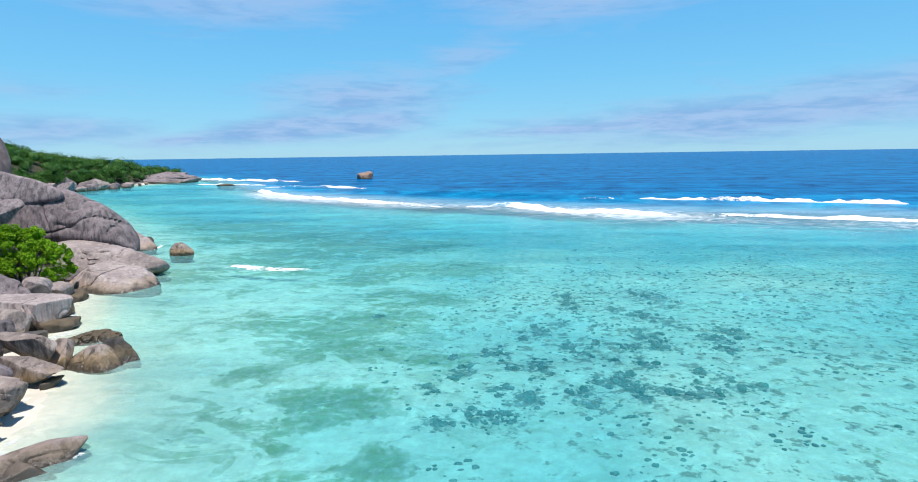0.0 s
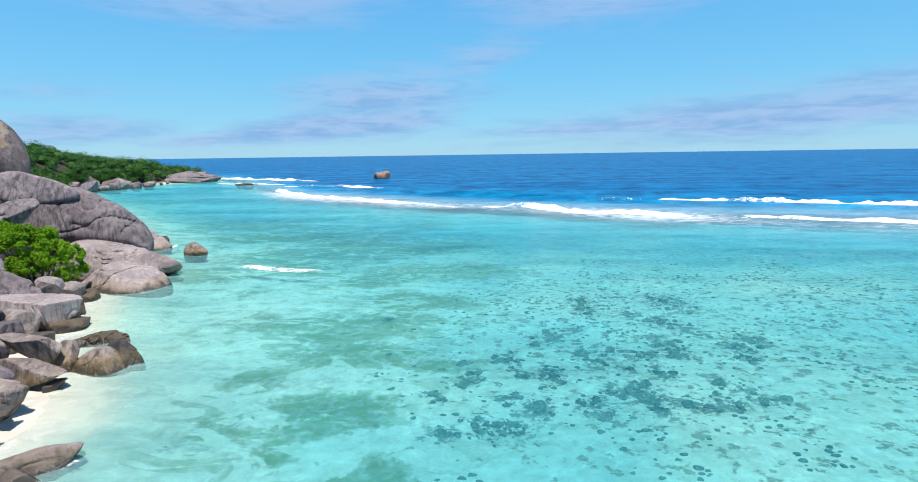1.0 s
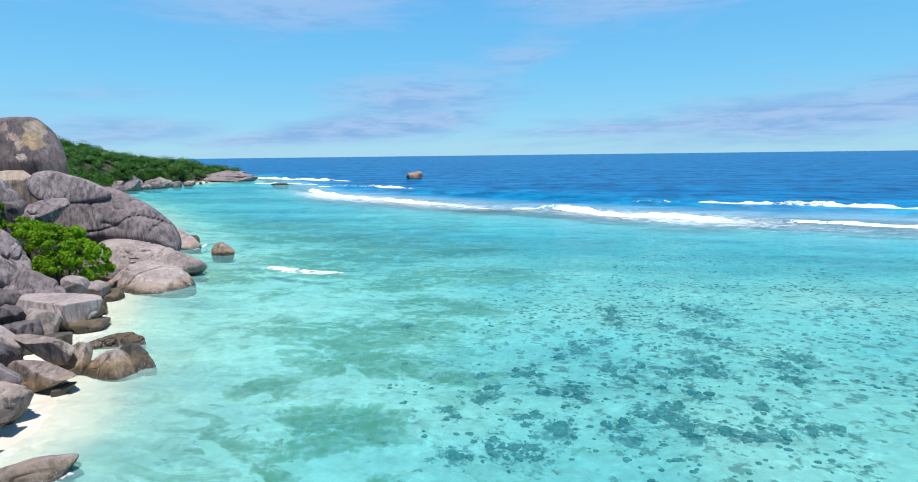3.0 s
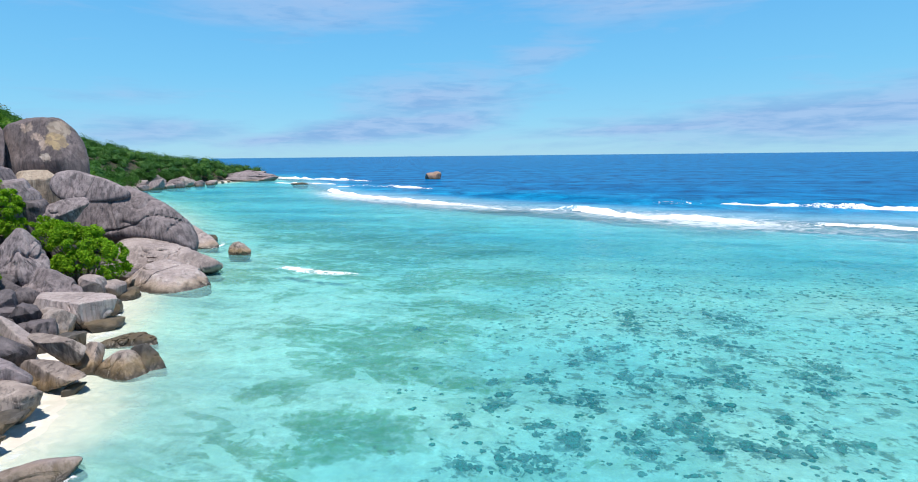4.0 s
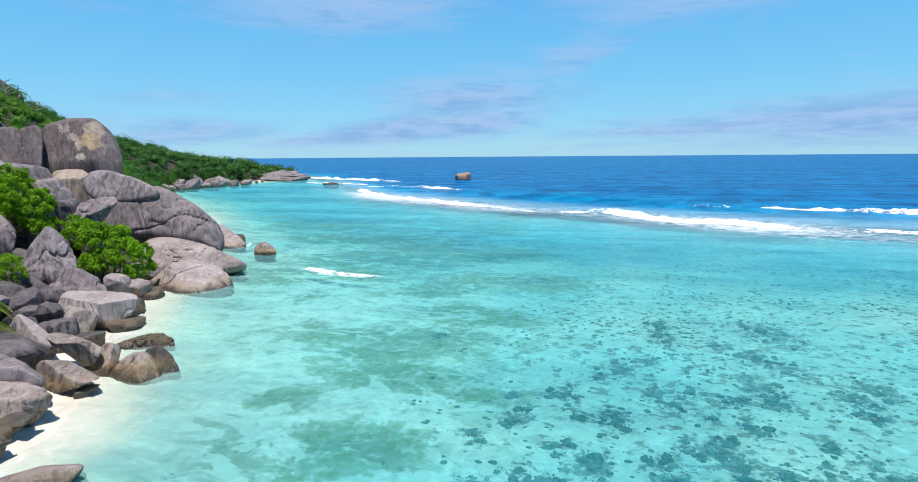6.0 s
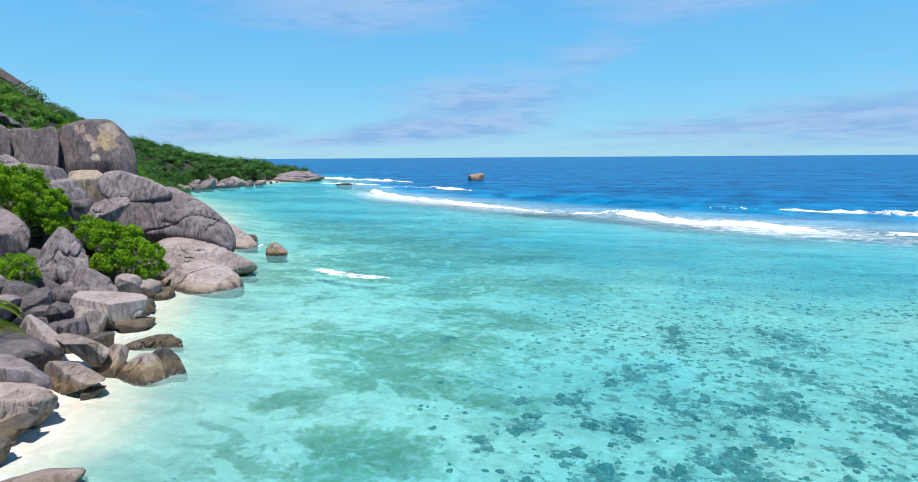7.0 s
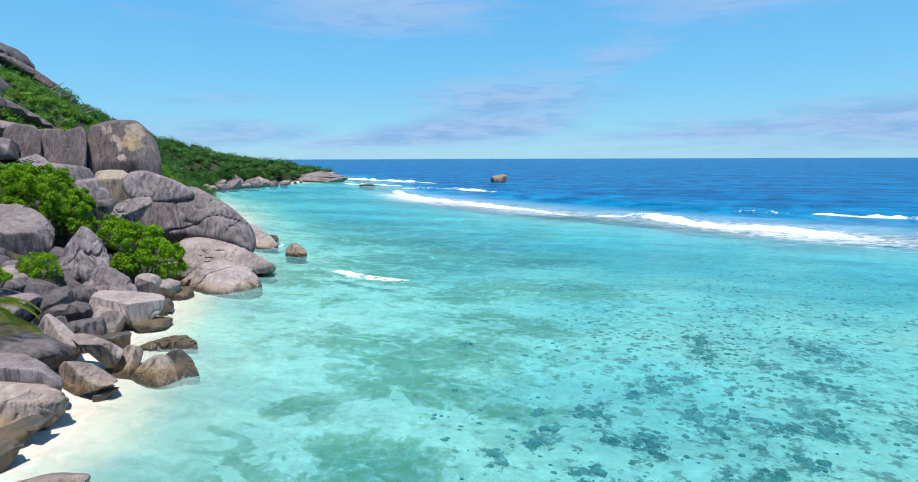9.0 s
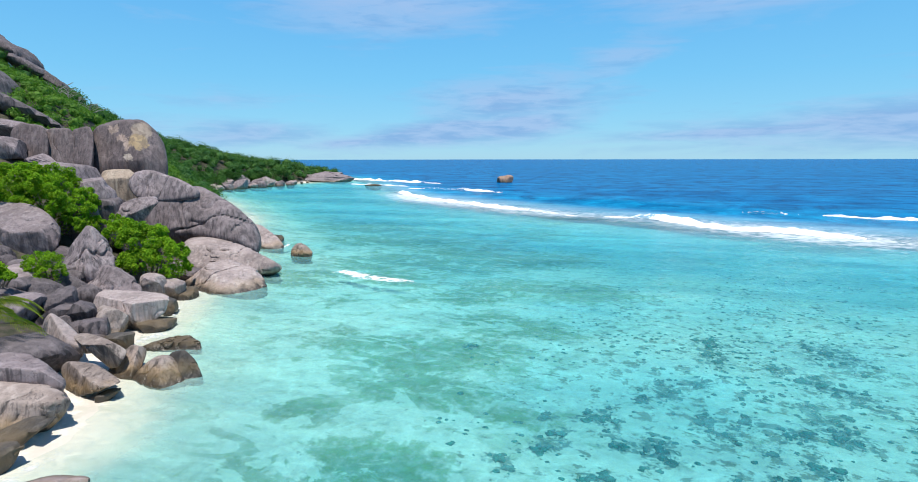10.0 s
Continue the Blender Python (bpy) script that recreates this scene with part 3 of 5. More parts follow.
# first term: milky wash behind the breakers; second: painted sky sheen inside the reef
attribute(water_mesh, "milk_and_sheen", np.clip(0.75 * np.exp(-((off - 5) / 8) ** 2) + 0.42 * np.exp(-((off + 12) / 12) ** 2), 0, 1) * np.interp(wx, [-170, -90, -60], [0.0, 0.7, 1.0]) * np.clip((-inland(wx, wy) - 20) / 20, 0, 1))
attribute(water_mesh, "wash", np.exp(-((off + 5) / 12) ** 2) * (0.38 + 0.55 * np.clip(vnoise(np.stack([wx * 0.03, wy * 0.03, 0 * wx + 5], -1)) + 0.5, 0, 1)) * np.clip(wx / 40 + 5, 0, 1)
          + 0.75 * np.exp(-((inland(wx, wy) + 0.8) / 1.0) ** 2) * np.clip(vnoise(np.stack([wx * 0.35, wy * 0.35, 0 * wx + 2], -1)) + 0.6, 0, 1))
tagged(new("water", water_mesh), "clear turquoise lagoon turning to deep blue sea", "sea", kind="structure")


# ---- boulders ----
def lobe_reach(dirs, origin, lobe):
    """How far rays from origin run until they leave a rounded block: (x, y, z, half sizes x, y, z, roll, yaw, squareness)."""
    x, y, z, rx, ry, rz, roll, yaw, power = lobe
    turn = np.array(Euler((0, radians(roll), radians(yaw))).to_matrix())
    o = turn.T @ (np.array(origin) - (x, y, z)) / (rx, ry, rz)
    d = (dirs @ turn) / (rx, ry, rz)
    far = 2.2 + np.linalg.norm(o)
    steps = np.linspace(0, 1, 24)[None] * (far / np.linalg.norm(d, axis=1))[:, None]

    def inside(t):
        q = np.abs(o[None, None] + t[:, :, None] * d[:, None])
        return np.exp(power * np.log(q + 1e-9)).sum(-1) <= 1

    hit = inside(steps)
    any_hit = hit.any(1)
    last = 23 - np.argmax(hit[:, ::-1], 1)
    rows = np.arange(len(d))
    lo, hi = steps[rows, last], steps[rows, np.minimum(last + 1, 23)]
    for _ in range(8):
        half = (lo + hi) / 2
        ok = inside(half[:, None])[:, 0]
        lo, hi = np.where(ok, half, lo), np.where(ok, hi, half)
    return np.where(any_hit, lo, 0.0)


def boulder_mesh(lobes, mat, seed, facets=7, flutes=0.07, rough=0.06, cracks=0, level=5, foot=True, cuts=()):
    """A weathered boulder: rounded blocks grown together, split faces, run-off flutes, cracks and rough skin. Returns the mesh and its base."""
    rng = np.random.default_rng(seed)
    weights = np.array([l[3] * l[5] for l in lobes])
    origin = (np.array([l[:3] for l in lobes]) * weights[:, None]).sum(0) / weights.sum()
    size = float(np.mean([l[3] + l[5] for l in lobes]) / 2) * (1 + 0.25 * (len(lobes) - 1))
    dirs, faces = sphere(level)
    reach = np.stack([lobe_reach(dirs, origin, l) for l in lobes], -1)
    k = 9.0 / size
    r = np.log(np.exp(np.minimum(reach * k, 300)).sum(-1)) / k if len(lobes) > 1 else reach[:, 0]
    r = np.maximum(r, 0.15 * size)
    p = origin + dirs * r[:, None]
    q = p + seed * 13.7
    turn = np.array(Euler((0, radians(lobes[0][6]), radians(lobes[0][7]))).to_matrix())
    before = [np.ptp(p @ turn[:, k]) for k in range(3)]
    r = r + size * rough * 1.2 * fbm(q / size * 0.9, 2)
    # broad scoops that meet in sharp ribs
    sq = q / size * (1.0, 1.0, 0.55) + 0.25 * np.stack([vnoise(q / size * 1.3 + k) for k in (1, 50, 90)], -1)
    r = r + size * rough * (2.4 * (0.55 - np.abs(vnoise(sq * 1.15))) + 0.5 * (0.5 - np.abs(vnoise(sq * 2.4 + 9))))
    spin = np.array(Euler((0, 0, radians(lobes[0][7]))).to_matrix())
    planes = [(spin @ np.array(c[:3]), c[3]) for c in cuts]
    planes = [(nrm, keep, rng.uniform(0.01, 0.03)) for nrm, keep in planes]
    for _ in range(facets):
        planes.append((rng.normal(size=3) * (1, 1, 0.8), rng.uniform(0.6, 0.88), rng.uniform(0.004, 0.02)))
    for _ in range(6):
        planes.append((rng.normal(size=3), rng.uniform(0.8, 0.94), rng.uniform(0.006, 0.03)))
    for n, (nrm, keep, round_off) in enumerate(planes):
        nrm = nrm / np.linalg.norm(nrm)
        far = np.max(r * (dirs @ nrm)) * keep * (1 + 0.03 * fbm(q / size * 1.6 + n * 7, 2))
        cut = np.where(dirs @ nrm > 0.05, far / np.maximum(dirs @ nrm, 0.05), 1e3)
        soft = size * round_off
        h = np.clip(0.5 + 0.5 * (cut - r) / soft, 0, 1)
        r = np.minimum(cut, 1e2) * (1 - h) + r * h - soft * h * (1 - h) * 0.9
    p = origin + dirs * r[:, None]
    q = p + seed * 13.7
    r = r + size * rough * 0.22 * fbm(q / size * 4, 3) + 0.012 * fbm(q * 2.2, 3)
    # runnels worn down the flanks
    side = np.clip(1.05 - np.abs(dirs[:, 2]) * 1.3, 0, 1) * np.clip(0.45 + 1.2 * vnoise(q / size * 1.3 + 40), 0, 1)
    warp = 0.35 * size * fbm(q / size * 0.9 + 5, 2)
    for wave, deep in ((0.34, 1.0), (0.17, 0.25)):
        ridge = 1 - np.abs(vnoise(np.stack([(q[:, 0] + warp) / (wave * size), (q[:, 1] + warp) / (wave * size), q[:, 2] / (wave * size * 7)], -1)))
        r = r - flutes * size * deep * 1.5 * np.clip((ridge - 0.72) / 0.28, 0, 1) ** 1.5 * side
    for _ in range(cracks):
        nrm = rng.normal(size=3) * (1, 1, 0.7)
        nrm /= np.linalg.norm(nrm)
        at = (p - origin) @ nrm - rng.uniform(-0.4, 0.4) * size + 0.1 * size * fbm(q / size * 1.6, 3)
        r = r - 0.055 * size * np.exp(-np.abs(at) / (0.011 * size))
    p = origin + dirs * r[:, None]
    grow = [min(1.5, was / np.ptp(p @ turn[:, k])) for k, was in enumerate(before)]
    local = (p - origin) @ turn
    mid = (local.max(0) + local.min(0)) / 2
    middle = (np.array([(reach.max(1)[:, None] * dirs @ turn).max(0), (reach.max(1)[:, None] * dirs @ turn).min(0)])).mean(0)
    p = origin + ((local - mid) * grow + middle) @ turn.T
    base = np.array([origin[0], origin[1], p[:, 2].min()])
    if foot:
        floor = height_at(origin[0], origin[1]) - 0.3
        if base[2] > floor:
            low = p[:, 2] < origin[2]
            p[low, 2] = origin[2] - (origin[2] - p[low, 2]) * (origin[2] - floor) / (origin[2] - base[2])
            base[2] = floor
    me = mesh_of("boulder", p - base, faces, mat)
    me.set_sharp_from_angle(angle=radians(35))
    return me, base


# the camera's mean right and up: boulder outlines are shaped to fit this view
VIEW_RIGHT = np.array((math.cos(radians(9)), math.sin(radians(9)), 0))
VIEW_UP = np.array((-math.sin(radians(9)) * math.sin(radians(9.4)), math.cos(radians(9)) * math.sin(radians(9.4)), math.cos(radians(9.4))))


def hewn_mesh(block, mat, seed, outline, faces=(), edge=16.0, flutes=0.05, wave=0.3, rough=0.03, cracks=0, level=6, foot=True):
    """A boulder of split faces. Its block is a skewed box fitted to the camera's view: x, y, z, half sizes across, deep
    and high, and the dip and bearing of the sight line to it.
    The outline (across, up, each -1 to 1) runs along this sight line; faces are planes (across, away, up, distance) in
    the same units. Worn edges, run-off flutes, cracks and skin are laid over them."""
    rng = np.random.default_rng(seed)
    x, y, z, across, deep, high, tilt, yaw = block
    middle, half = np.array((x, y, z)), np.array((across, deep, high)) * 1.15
    # sight line from the camera to the block
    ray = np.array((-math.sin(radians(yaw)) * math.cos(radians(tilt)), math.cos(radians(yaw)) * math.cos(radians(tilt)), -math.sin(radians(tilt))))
    spin = np.stack([VIEW_RIGHT, ray, VIEW_UP], 1)
    size = float((half[0] + half[2]) / 2)
    dirs, tris = sphere(level)
    mine = dirs @ np.linalg.inv(spin).T / half
    planes = []
    for (u0, w0), (u1, w1) in zip(outline, outline[1:] + outline[:1]):
        nu, nw = w0 - w1, u1 - u0
        if nu * (u0 + u1) + nw * (w0 + w1) < 0:
            nu, nw = -nu, -nw
        l = math.hypot(nu, nw)
        planes.append((nu / l, 0.0, nw / l, max(0.12, (nu * u0 + nw * w0) / l)))
    planes += [(a, b, c, d * math.sqrt(a * a + b * b + c * c)) for a, b, c, d in faces]
    inverse = (np.abs(mine) ** 3.2).sum(1) ** (edge / 3.2) * 1.06**-edge
    for n, (a, b, c, d) in enumerate(planes):
        lean = np.maximum(mine @ np.array((a, b, c)), 0) / (d * (1 + 0.035 * fbm(dirs * 1.7 + seed + n * 7, 2)))
        inverse = inverse + lean**edge
    r = inverse ** (-1 / edge)
    p = middle + dirs * r[:, None]
    q = p + seed * 13.7
    sq = q / size * (1.0, 1.0, 0.55) + 0.25 * np.stack([vnoise(q / size * 1.3 + k) for k in (1, 50, 90)], -1)
    r = r + size * rough * (1.6 * (0.4 - np.abs(vnoise(sq * 1.5))) + 0.25 * fbm(q / size * 4, 3)) + 0.01 * fbm(q * 2.2, 3)
    fissure = np.abs(vnoise(sq * 1.25 + 31) + 0.25 * vnoise(sq * 4 + 7))
    r = r - size * 0.035 * np.clip(1 - fissure / 0.07, 0, 1)
    side = np.clip(1.15 - np.abs(dirs[:, 2]) * 1.1, 0, 1) * np.clip(0.75 + 0.9 * vnoise(q / size * 1.3 + 40), 0, 1)
    warp = 0.25 * size * fbm(q / size * 0.9 + 5, 2)
    for w, deep in ((wave, 1.0), (wave * 0.5, 0.3)):
        ridge = 1 - np.abs(vnoise(np.stack([(q[:, 0] + warp) / (w * size), (q[:, 1] + warp) / (w * size), q[:, 2] / (w * size * 16)], -1)))
        r = r - flutes * size * deep * 1.4 * np.clip((ridge - 0.55) / 0.45, 0, 1) ** 1.6 * side
    for _ in range(cracks):
        nrm = spin @ (rng.normal(size=3) * (1, 0.4, 0.5))
        nrm /= np.linalg.norm(nrm)
        at = (p - middle) @ nrm - rng.uniform(-0.4, 0.4) * size + 0.1 * size * fbm(q / size * 1.6, 3)
        r = r - 0.07 * size * np.exp(-np.abs(at) / (0.012 * size))
    p = middle + dirs * r[:, None]
    base = np.array([middle[0], middle[1], p[:, 2].min()])
    if foot:
        floor = height_at(middle[0], middle[1]) - 0.3
        if base[2] > floor:
            under = p[:, 2] < middle[2] - 0.4 * half[2]
            top = middle[2] - 0.4 * half[2]
            p[under, 2] = top - (top - p[under, 2]) * (top - floor) / (top - base[2])
            base[2] = floor
    me = mesh_of("boulder", p - base, tris, mat)
    me.set_sharp_from_angle(angle=radians(35))
    return me, base


COUNT = [0]


def boulder(label, mat, lobes, group="boulders of the shore", name="granite_boulder", **more):
    COUNT[0] += 1
    more.setdefault("seed", COUNT[0])
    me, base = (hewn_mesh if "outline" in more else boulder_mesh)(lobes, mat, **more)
    ob = new(name, me)
    ob.location = base
    return tagged(ob, label, "boulder", group)


def outcrop(name, label, blocks):
    """Bedrock split by upright joints: one thing, its blocks as parts. Blocks: (material, lobes, options)."""
    thing = None
    for mat, lobes, more in blocks:
        COUNT[0] += 1
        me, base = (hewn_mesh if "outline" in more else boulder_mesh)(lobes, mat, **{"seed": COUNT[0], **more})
        if thing is None:
            thing, at = new(name), base
            thing.location = base
        part("rock_block", me, thing).location = base - at
    return tagged(thing, label, "rock outcrop")



# ---- the boulders of the shore ----
# rounded blocks: x, y, z, half sizes, roll, yaw, squareness
outcrop("granite_outcrop", "dark grey granite cliff split by upright joints above the boulders", [
    (CLIFF, (-71.81, 61.51, 13.42, 2.5, 3.0, 3.36, -1, 54), {'outline': [(-1, -1), (-1, .7), (-.5, 1), (.8, .8), (1, .4), (1, -1)], 'faces': [(-.1, -.97, .2, .62)], 'edge': 18, 'flutes': 0.02, 'rough': 0.025}),
    (CLIFF, (-68.31, 62.72, 13.22, 2.05, 3.0, 2.94, -1, 52), {'outline': [(-1, -1), (-1, .8), (-.6, 1), (.75, .95), (1, .6), (.95, -1)], 'faces': [(.1, -.97, .2, .55)], 'edge': 18, 'flutes': 0.02, 'rough': 0.025}),
    (CLIFF, (-65.57, 63.54, 13.33, 1.75, 3.0, 2.98, -1, 50), {'outline': [(-1, -1), (-.9, .5), (-.5, .85), (.6, 1), (1, .7), (1, -1)], 'faces': [(-.2, -.95, .25, .6)], 'edge': 18, 'flutes': 0.02, 'rough': 0.025}),
    (CLIFF, (-61.1, 66.4, 13.62, 5.6, 4.5, 3.64, -1, 47), {'outline': [(-1, -.95), (-.97, .3), (-.65, .75), (-.1, 1), (.4, .97), (.8, .5), (1, -.3), (.95, -.95)], 'faces': [(-.2, -.96, .2, .62), (.72, -.62, .3, .62), (0, -.7, -.7, .8)], 'edge': 20, 'flutes': 0.03, 'rough': 0.04, 'cracks': 0}),
])
boulder("long dark granite slab sloping up above the cliff", DARK, [(-92.2, 74.3, 19.59, 8.09, 8.00, 2.51, 32, 54, 2.5), (-102.2, 76.2, 24.37, 5.93, 8.00, 4.52, 25, 56, 2.4)], rough=0.04, facets=8, flutes=0.03)
boulder("bare grey granite slab below the upper slab", GREY, [(-79.0, 65.4, 16.15, 4.50, 5.00, 1.51, 14, 54, 2.5)], rough=0.04, facets=8, flutes=0.03)
boulder("dark rounded granite boulder beside the cliff", GREY, [(-70.9, 57.8, 13.51, 2.35, 3.00, 1.63, 5, 55, 2.4)], rough=0.04, facets=9)
boulder("fresh cream granite face under the overhang", CREAM, [(-58.2, 62.6, 8.9, 2.2, 2.4, 2.1, 0, 48, 5.0)], facets=0, rough=0.03, flutes=0.05, cuts=[(0.5, -0.85, 0, 0.85), (0, -0.6, 0.8, 0.8)])
boulder("broken grey granite ledge beneath the cliff", GREY, [(-59.0, 56.6, 11.02, 3.36, 2.00, 0.70, 8, 51, 2.5), (-63.9, 56.6, 12.06, 1.38, 2.00, 0.99, 5, 53, 2.3)], facets=10, rough=0.1, level=5)
boulder("long smooth grey granite boulder lying on a larger one", GREY, (-49.16, 60.23, 8.96, 4.29, 2.70, 1.94, 3, 44), outline=[(-1,.1),(-.85,.8),(-.5,1),(-.1,.8),(.6,.25),(1,-.3),(.95,-.8),(.3,-.85),(-.3,-1),(-.75,-.6)], faces=[(-.05,-.95,.25,.78)], edge=12, flutes=0.025, rough=0.02, foot=False)
boulder("huge fluted grey granite boulder over a dark hollow", GREY, (-44.33, 60.44, 4.69, 7.04, 5.40, 4.26, 6, 41), outline=[(-1,.2),(-.6,.75),(-.1,1),(.3,.7),(.75,.2),(1,-.2),(.95,-.9),(.7,-1),(.1,-.8),(-.5,-.55),(-.9,-.25)], faces=[(-.1,-.95,.12,.6),(-.2,-.6,-.77,.62),(.15,-.75,.6,.62),(.7,-.65,.3,.7)], edge=13, flutes=0.06, wave=0.26, rough=0.03, cracks=2, foot=False)
boulder("pale and dark weathered granite boulder at the water", PALE, (-44.54, 72.40, 1.00, 2.86, 2.88, 1.93, 8, 36), outline=[(-1,-1),(-1,.4),(-.6,1),(0,.8),(.6,.2),(1,-.5),(1,-1)], faces=[(.3,-.75,.55,.5),(-.6,-.75,.3,.6)], edge=24, flutes=0.08, rough=0.025)
boulder("small dark wet rock in the shallows", BLACK, [(-44.9, 76.5, 0.20, 1.00, 1.20, 0.80, 5, 34, 2.2)], rough=0.04, facets=9, level=5)
boulder("brown rock standing alone in the lagoon", BROWN, (-34.89, 66.84, 0.74, 1.30, 1.22, 0.77, 9, 32), outline=[(-1,-1),(-.9,.1),(-.45,.9),(-.1,1),(.5,.5),(1,-.3),(1,-1)], faces=[(-.4,-.8,.4,.5),(.6,-.6,.5,.5)], edge=30, flutes=0.14, wave=0.3, rough=0.04)
boulder("pale sloping granite shelf with weathered grooves", PALE, (-37.44, 56.83, 1.65, 5.10, 3.96, 1.96, 10, 39), outline=[(-1,.6),(-.8,1),(-.1,.85),(.4,.3),(1,-.5),(1,-1),(-1,-1)], faces=[(.25,-.5,.83,.5),(0,-.9,.4,.62)], edge=20, flutes=0.05, wave=0.2, rough=0.04, cracks=2)
boulder("broad pale granite shelf with an ochre foot", PALE, (-34.08, 50.87, 0.35, 4.26, 3.96, 2.00, 12, 40), outline=[(-1,-.4),(-.6,.3),(-.2,.8),(.1,1),(.7,.65),(1,-.1),(1,-1),(-1,-1)], faces=[(.2,-.6,.77,.5),(.5,-.75,.4,.6),(-.5,-.75,.4,.6)], edge=18, flutes=0.06, wave=0.22, rough=0.04, cracks=1)
boulder("grey fan-shaped granite slab with worn grooves", GREY, (-44.18, 50.78, 6.87, 2.76, 2.52, 1.62, 5, 47), outline=[(-1,-.1),(-.6,.45),(-.3,.6),(.1,.85),(1,1),(.85,.4),(.3,-.6),(-.2,-1),(-.7,-.8)], faces=[(-.1,-.85,.5,.45),(.5,-.75,-.4,.45)], edge=30, flutes=0.25, wave=0.34, rough=0.02)
boulder("rounded grey granite boulder beside the cream face", GREY, [(-48.9, 50.0, 8.82, 1.76, 3.00, 1.92, 14, 50, 2.4), (-47.3, 50.7, 8.44, 0.90, 2.00, 0.97, 30, 49, 2.3)], facets=6, rough=0.04, flutes=0.06)
boulder("dark granite boulder in a shaded cleft", DARK, [(-46.9, 50.2, 7.53, 1.59, 2.00, 1.20, 0, 49, 2.3)], rough=0.04, facets=9, level=5)
boulder("big rounded grey granite boulder among shrubs", GREY, (-48.59, 42.69, 5.36, 3.76, 3.24, 3.04, 6, 55), outline=[(-1,1),(.1,1),(.5,.8),(1,.25),(.95,-.2),(.4,-.75),(-.2,-1),(-1,-.9)], faces=[(.1,-.5,.86,.45),(.3,-.88,-.35,.55),(-.6,-.75,-.1,.7),(.75,-.6,.3,.72)], edge=30, flutes=0.03, rough=0.025)
boulder("upright fluted grey granite boulder", GREY, (-40.01, 42.14, 4.40, 2.18, 2.34, 2.03, 8, 51), outline=[(-1,-.6),(-.65,.3),(-.1,1),(.2,.95),(.75,.45),(1,-.1),(1,-.8),(.4,-1),(-.6,-1)], faces=[(-.5,-.75,.4,.6),(.5,-.8,.3,.6)], edge=26, flutes=0.13, wave=0.3, rough=0.02)
boulder("mauve grey granite boulder with worn hollows", GREY, (-36.44, 40.80, 1.90, 2.57, 2.16, 1.63, 12, 49), outline=[(-1,-.4),(-.8,.5),(-.3,1),(.2,.9),(.8,.4),(1,-.3),(.6,-1),(-.6,-1)], faces=[(-.5,-.7,.5,.5),(.4,-.75,.5,.5)], edge=28, flutes=0.12, wave=0.36, rough=0.04)
# darker colour here paints the shade of the jumble
boulder("granite boulder wedged in shade, its colour darkened for it", DARK, [(-40.0, 40.0, 2.40, 1.31, 1.80, 0.96, 20, 52, 2.3)], rough=0.04, facets=10, level=5)
boulder("small white granite boulder by the shrub", PALE, [(-34.8, 43.5, 1.92, 1.04, 1.40, 0.60, 14, 45, 2.4)], rough=0.04, facets=10, level=5)
# added boulder, coloured dark to hide bright sand in a shaded gap
boulder("small granite boulder added to darken the gap between shelf and shrub", DARK, [(-38.1, 51.0, 0.6, 1.3, 1.4, 0.8, 8, 44, 2.6)], rough=0.04, facets=9)
boulder("low pale granite boulder with a dark foot", PALE, [(-34.7, 45.1, 1.09, 1.28, 1.60, 0.63, 0, 44, 2.4)], rough=0.04, facets=9, level=5)
boulder("dark wet rock at the shelf foot", BLACK, [(-34.1, 45.5, 0.10, 1.58, 1.40, 0.58, -6, 43, 2.2)], rough=0.04, facets=10, level=5)
boulder("dark wet rock in the shallows below the block", BLACK, [(-31.4, 41.4, 0.65, 0.75, 1.20, 0.57, 10, 44, 2.2)], rough=0.04, facets=10, level=5)
boulder("large pale angular granite block with an ochre flank", PALE, (-31.08, 37.55, 1.27, 2.78, 2.52, 1.70, 14, 48), outline=[(-1,.1),(-.85,.7),(-.5,1),(.5,.95),(1,.65),(.9,0),(.4,-.6),(-.2,-1),(-.6,-1),(-.9,-.4)], faces=[(.05,-.35,.93,.48),(-.5,-.85,.1,.55),(.6,-.78,-.1,.5),(0,-.8,-.6,.62)], edge=40, flutes=0.035, rough=0.02, cracks=1)
boulder("ochre-stained granite boulder under the pale block", TAN, [(-30.7, 35.7, 1.11, 1.02, 1.70, 1.06, 0, 49, 2.6)], facets=5, rough=0.05)
boulder("low wet dark rock beside the swash", BLACK, [(-29.1, 37.9, 0.23, 1.34, 1.20, 0.56, 4, 45, 2.2)], rough=0.04, facets=10, flutes=0.06)
boulder("black wet stones at the water's edge", BLACK, [(-27.9, 33.8, 0.79, 0.84, 0.90, 0.34, 4, 49, 2.2)], rough=0.04, facets=11, level=5)
boulder("long low wet rock with upright grooves", BLACK, (-25.39, 35.09, 0.11, 2.17, 1.17, 0.57, 17, 45), outline=[(-1,-.7),(-.5,.1),(.1,.8),(.6,1),(.95,.4),(1,-.3),(1,-1),(-1,-1)], faces=[(-.1,-.6,.8,.5),(.3,-.9,.2,.6)], edge=22, flutes=0.12, wave=0.2, rough=0.05)
boulder("grey angular granite boulder in the jumble", GREY, [(-39.3, 37.0, 2.23, 1.18, 1.60, 0.98, 15, 54, 2.6)], rough=0.04, facets=11, level=5)
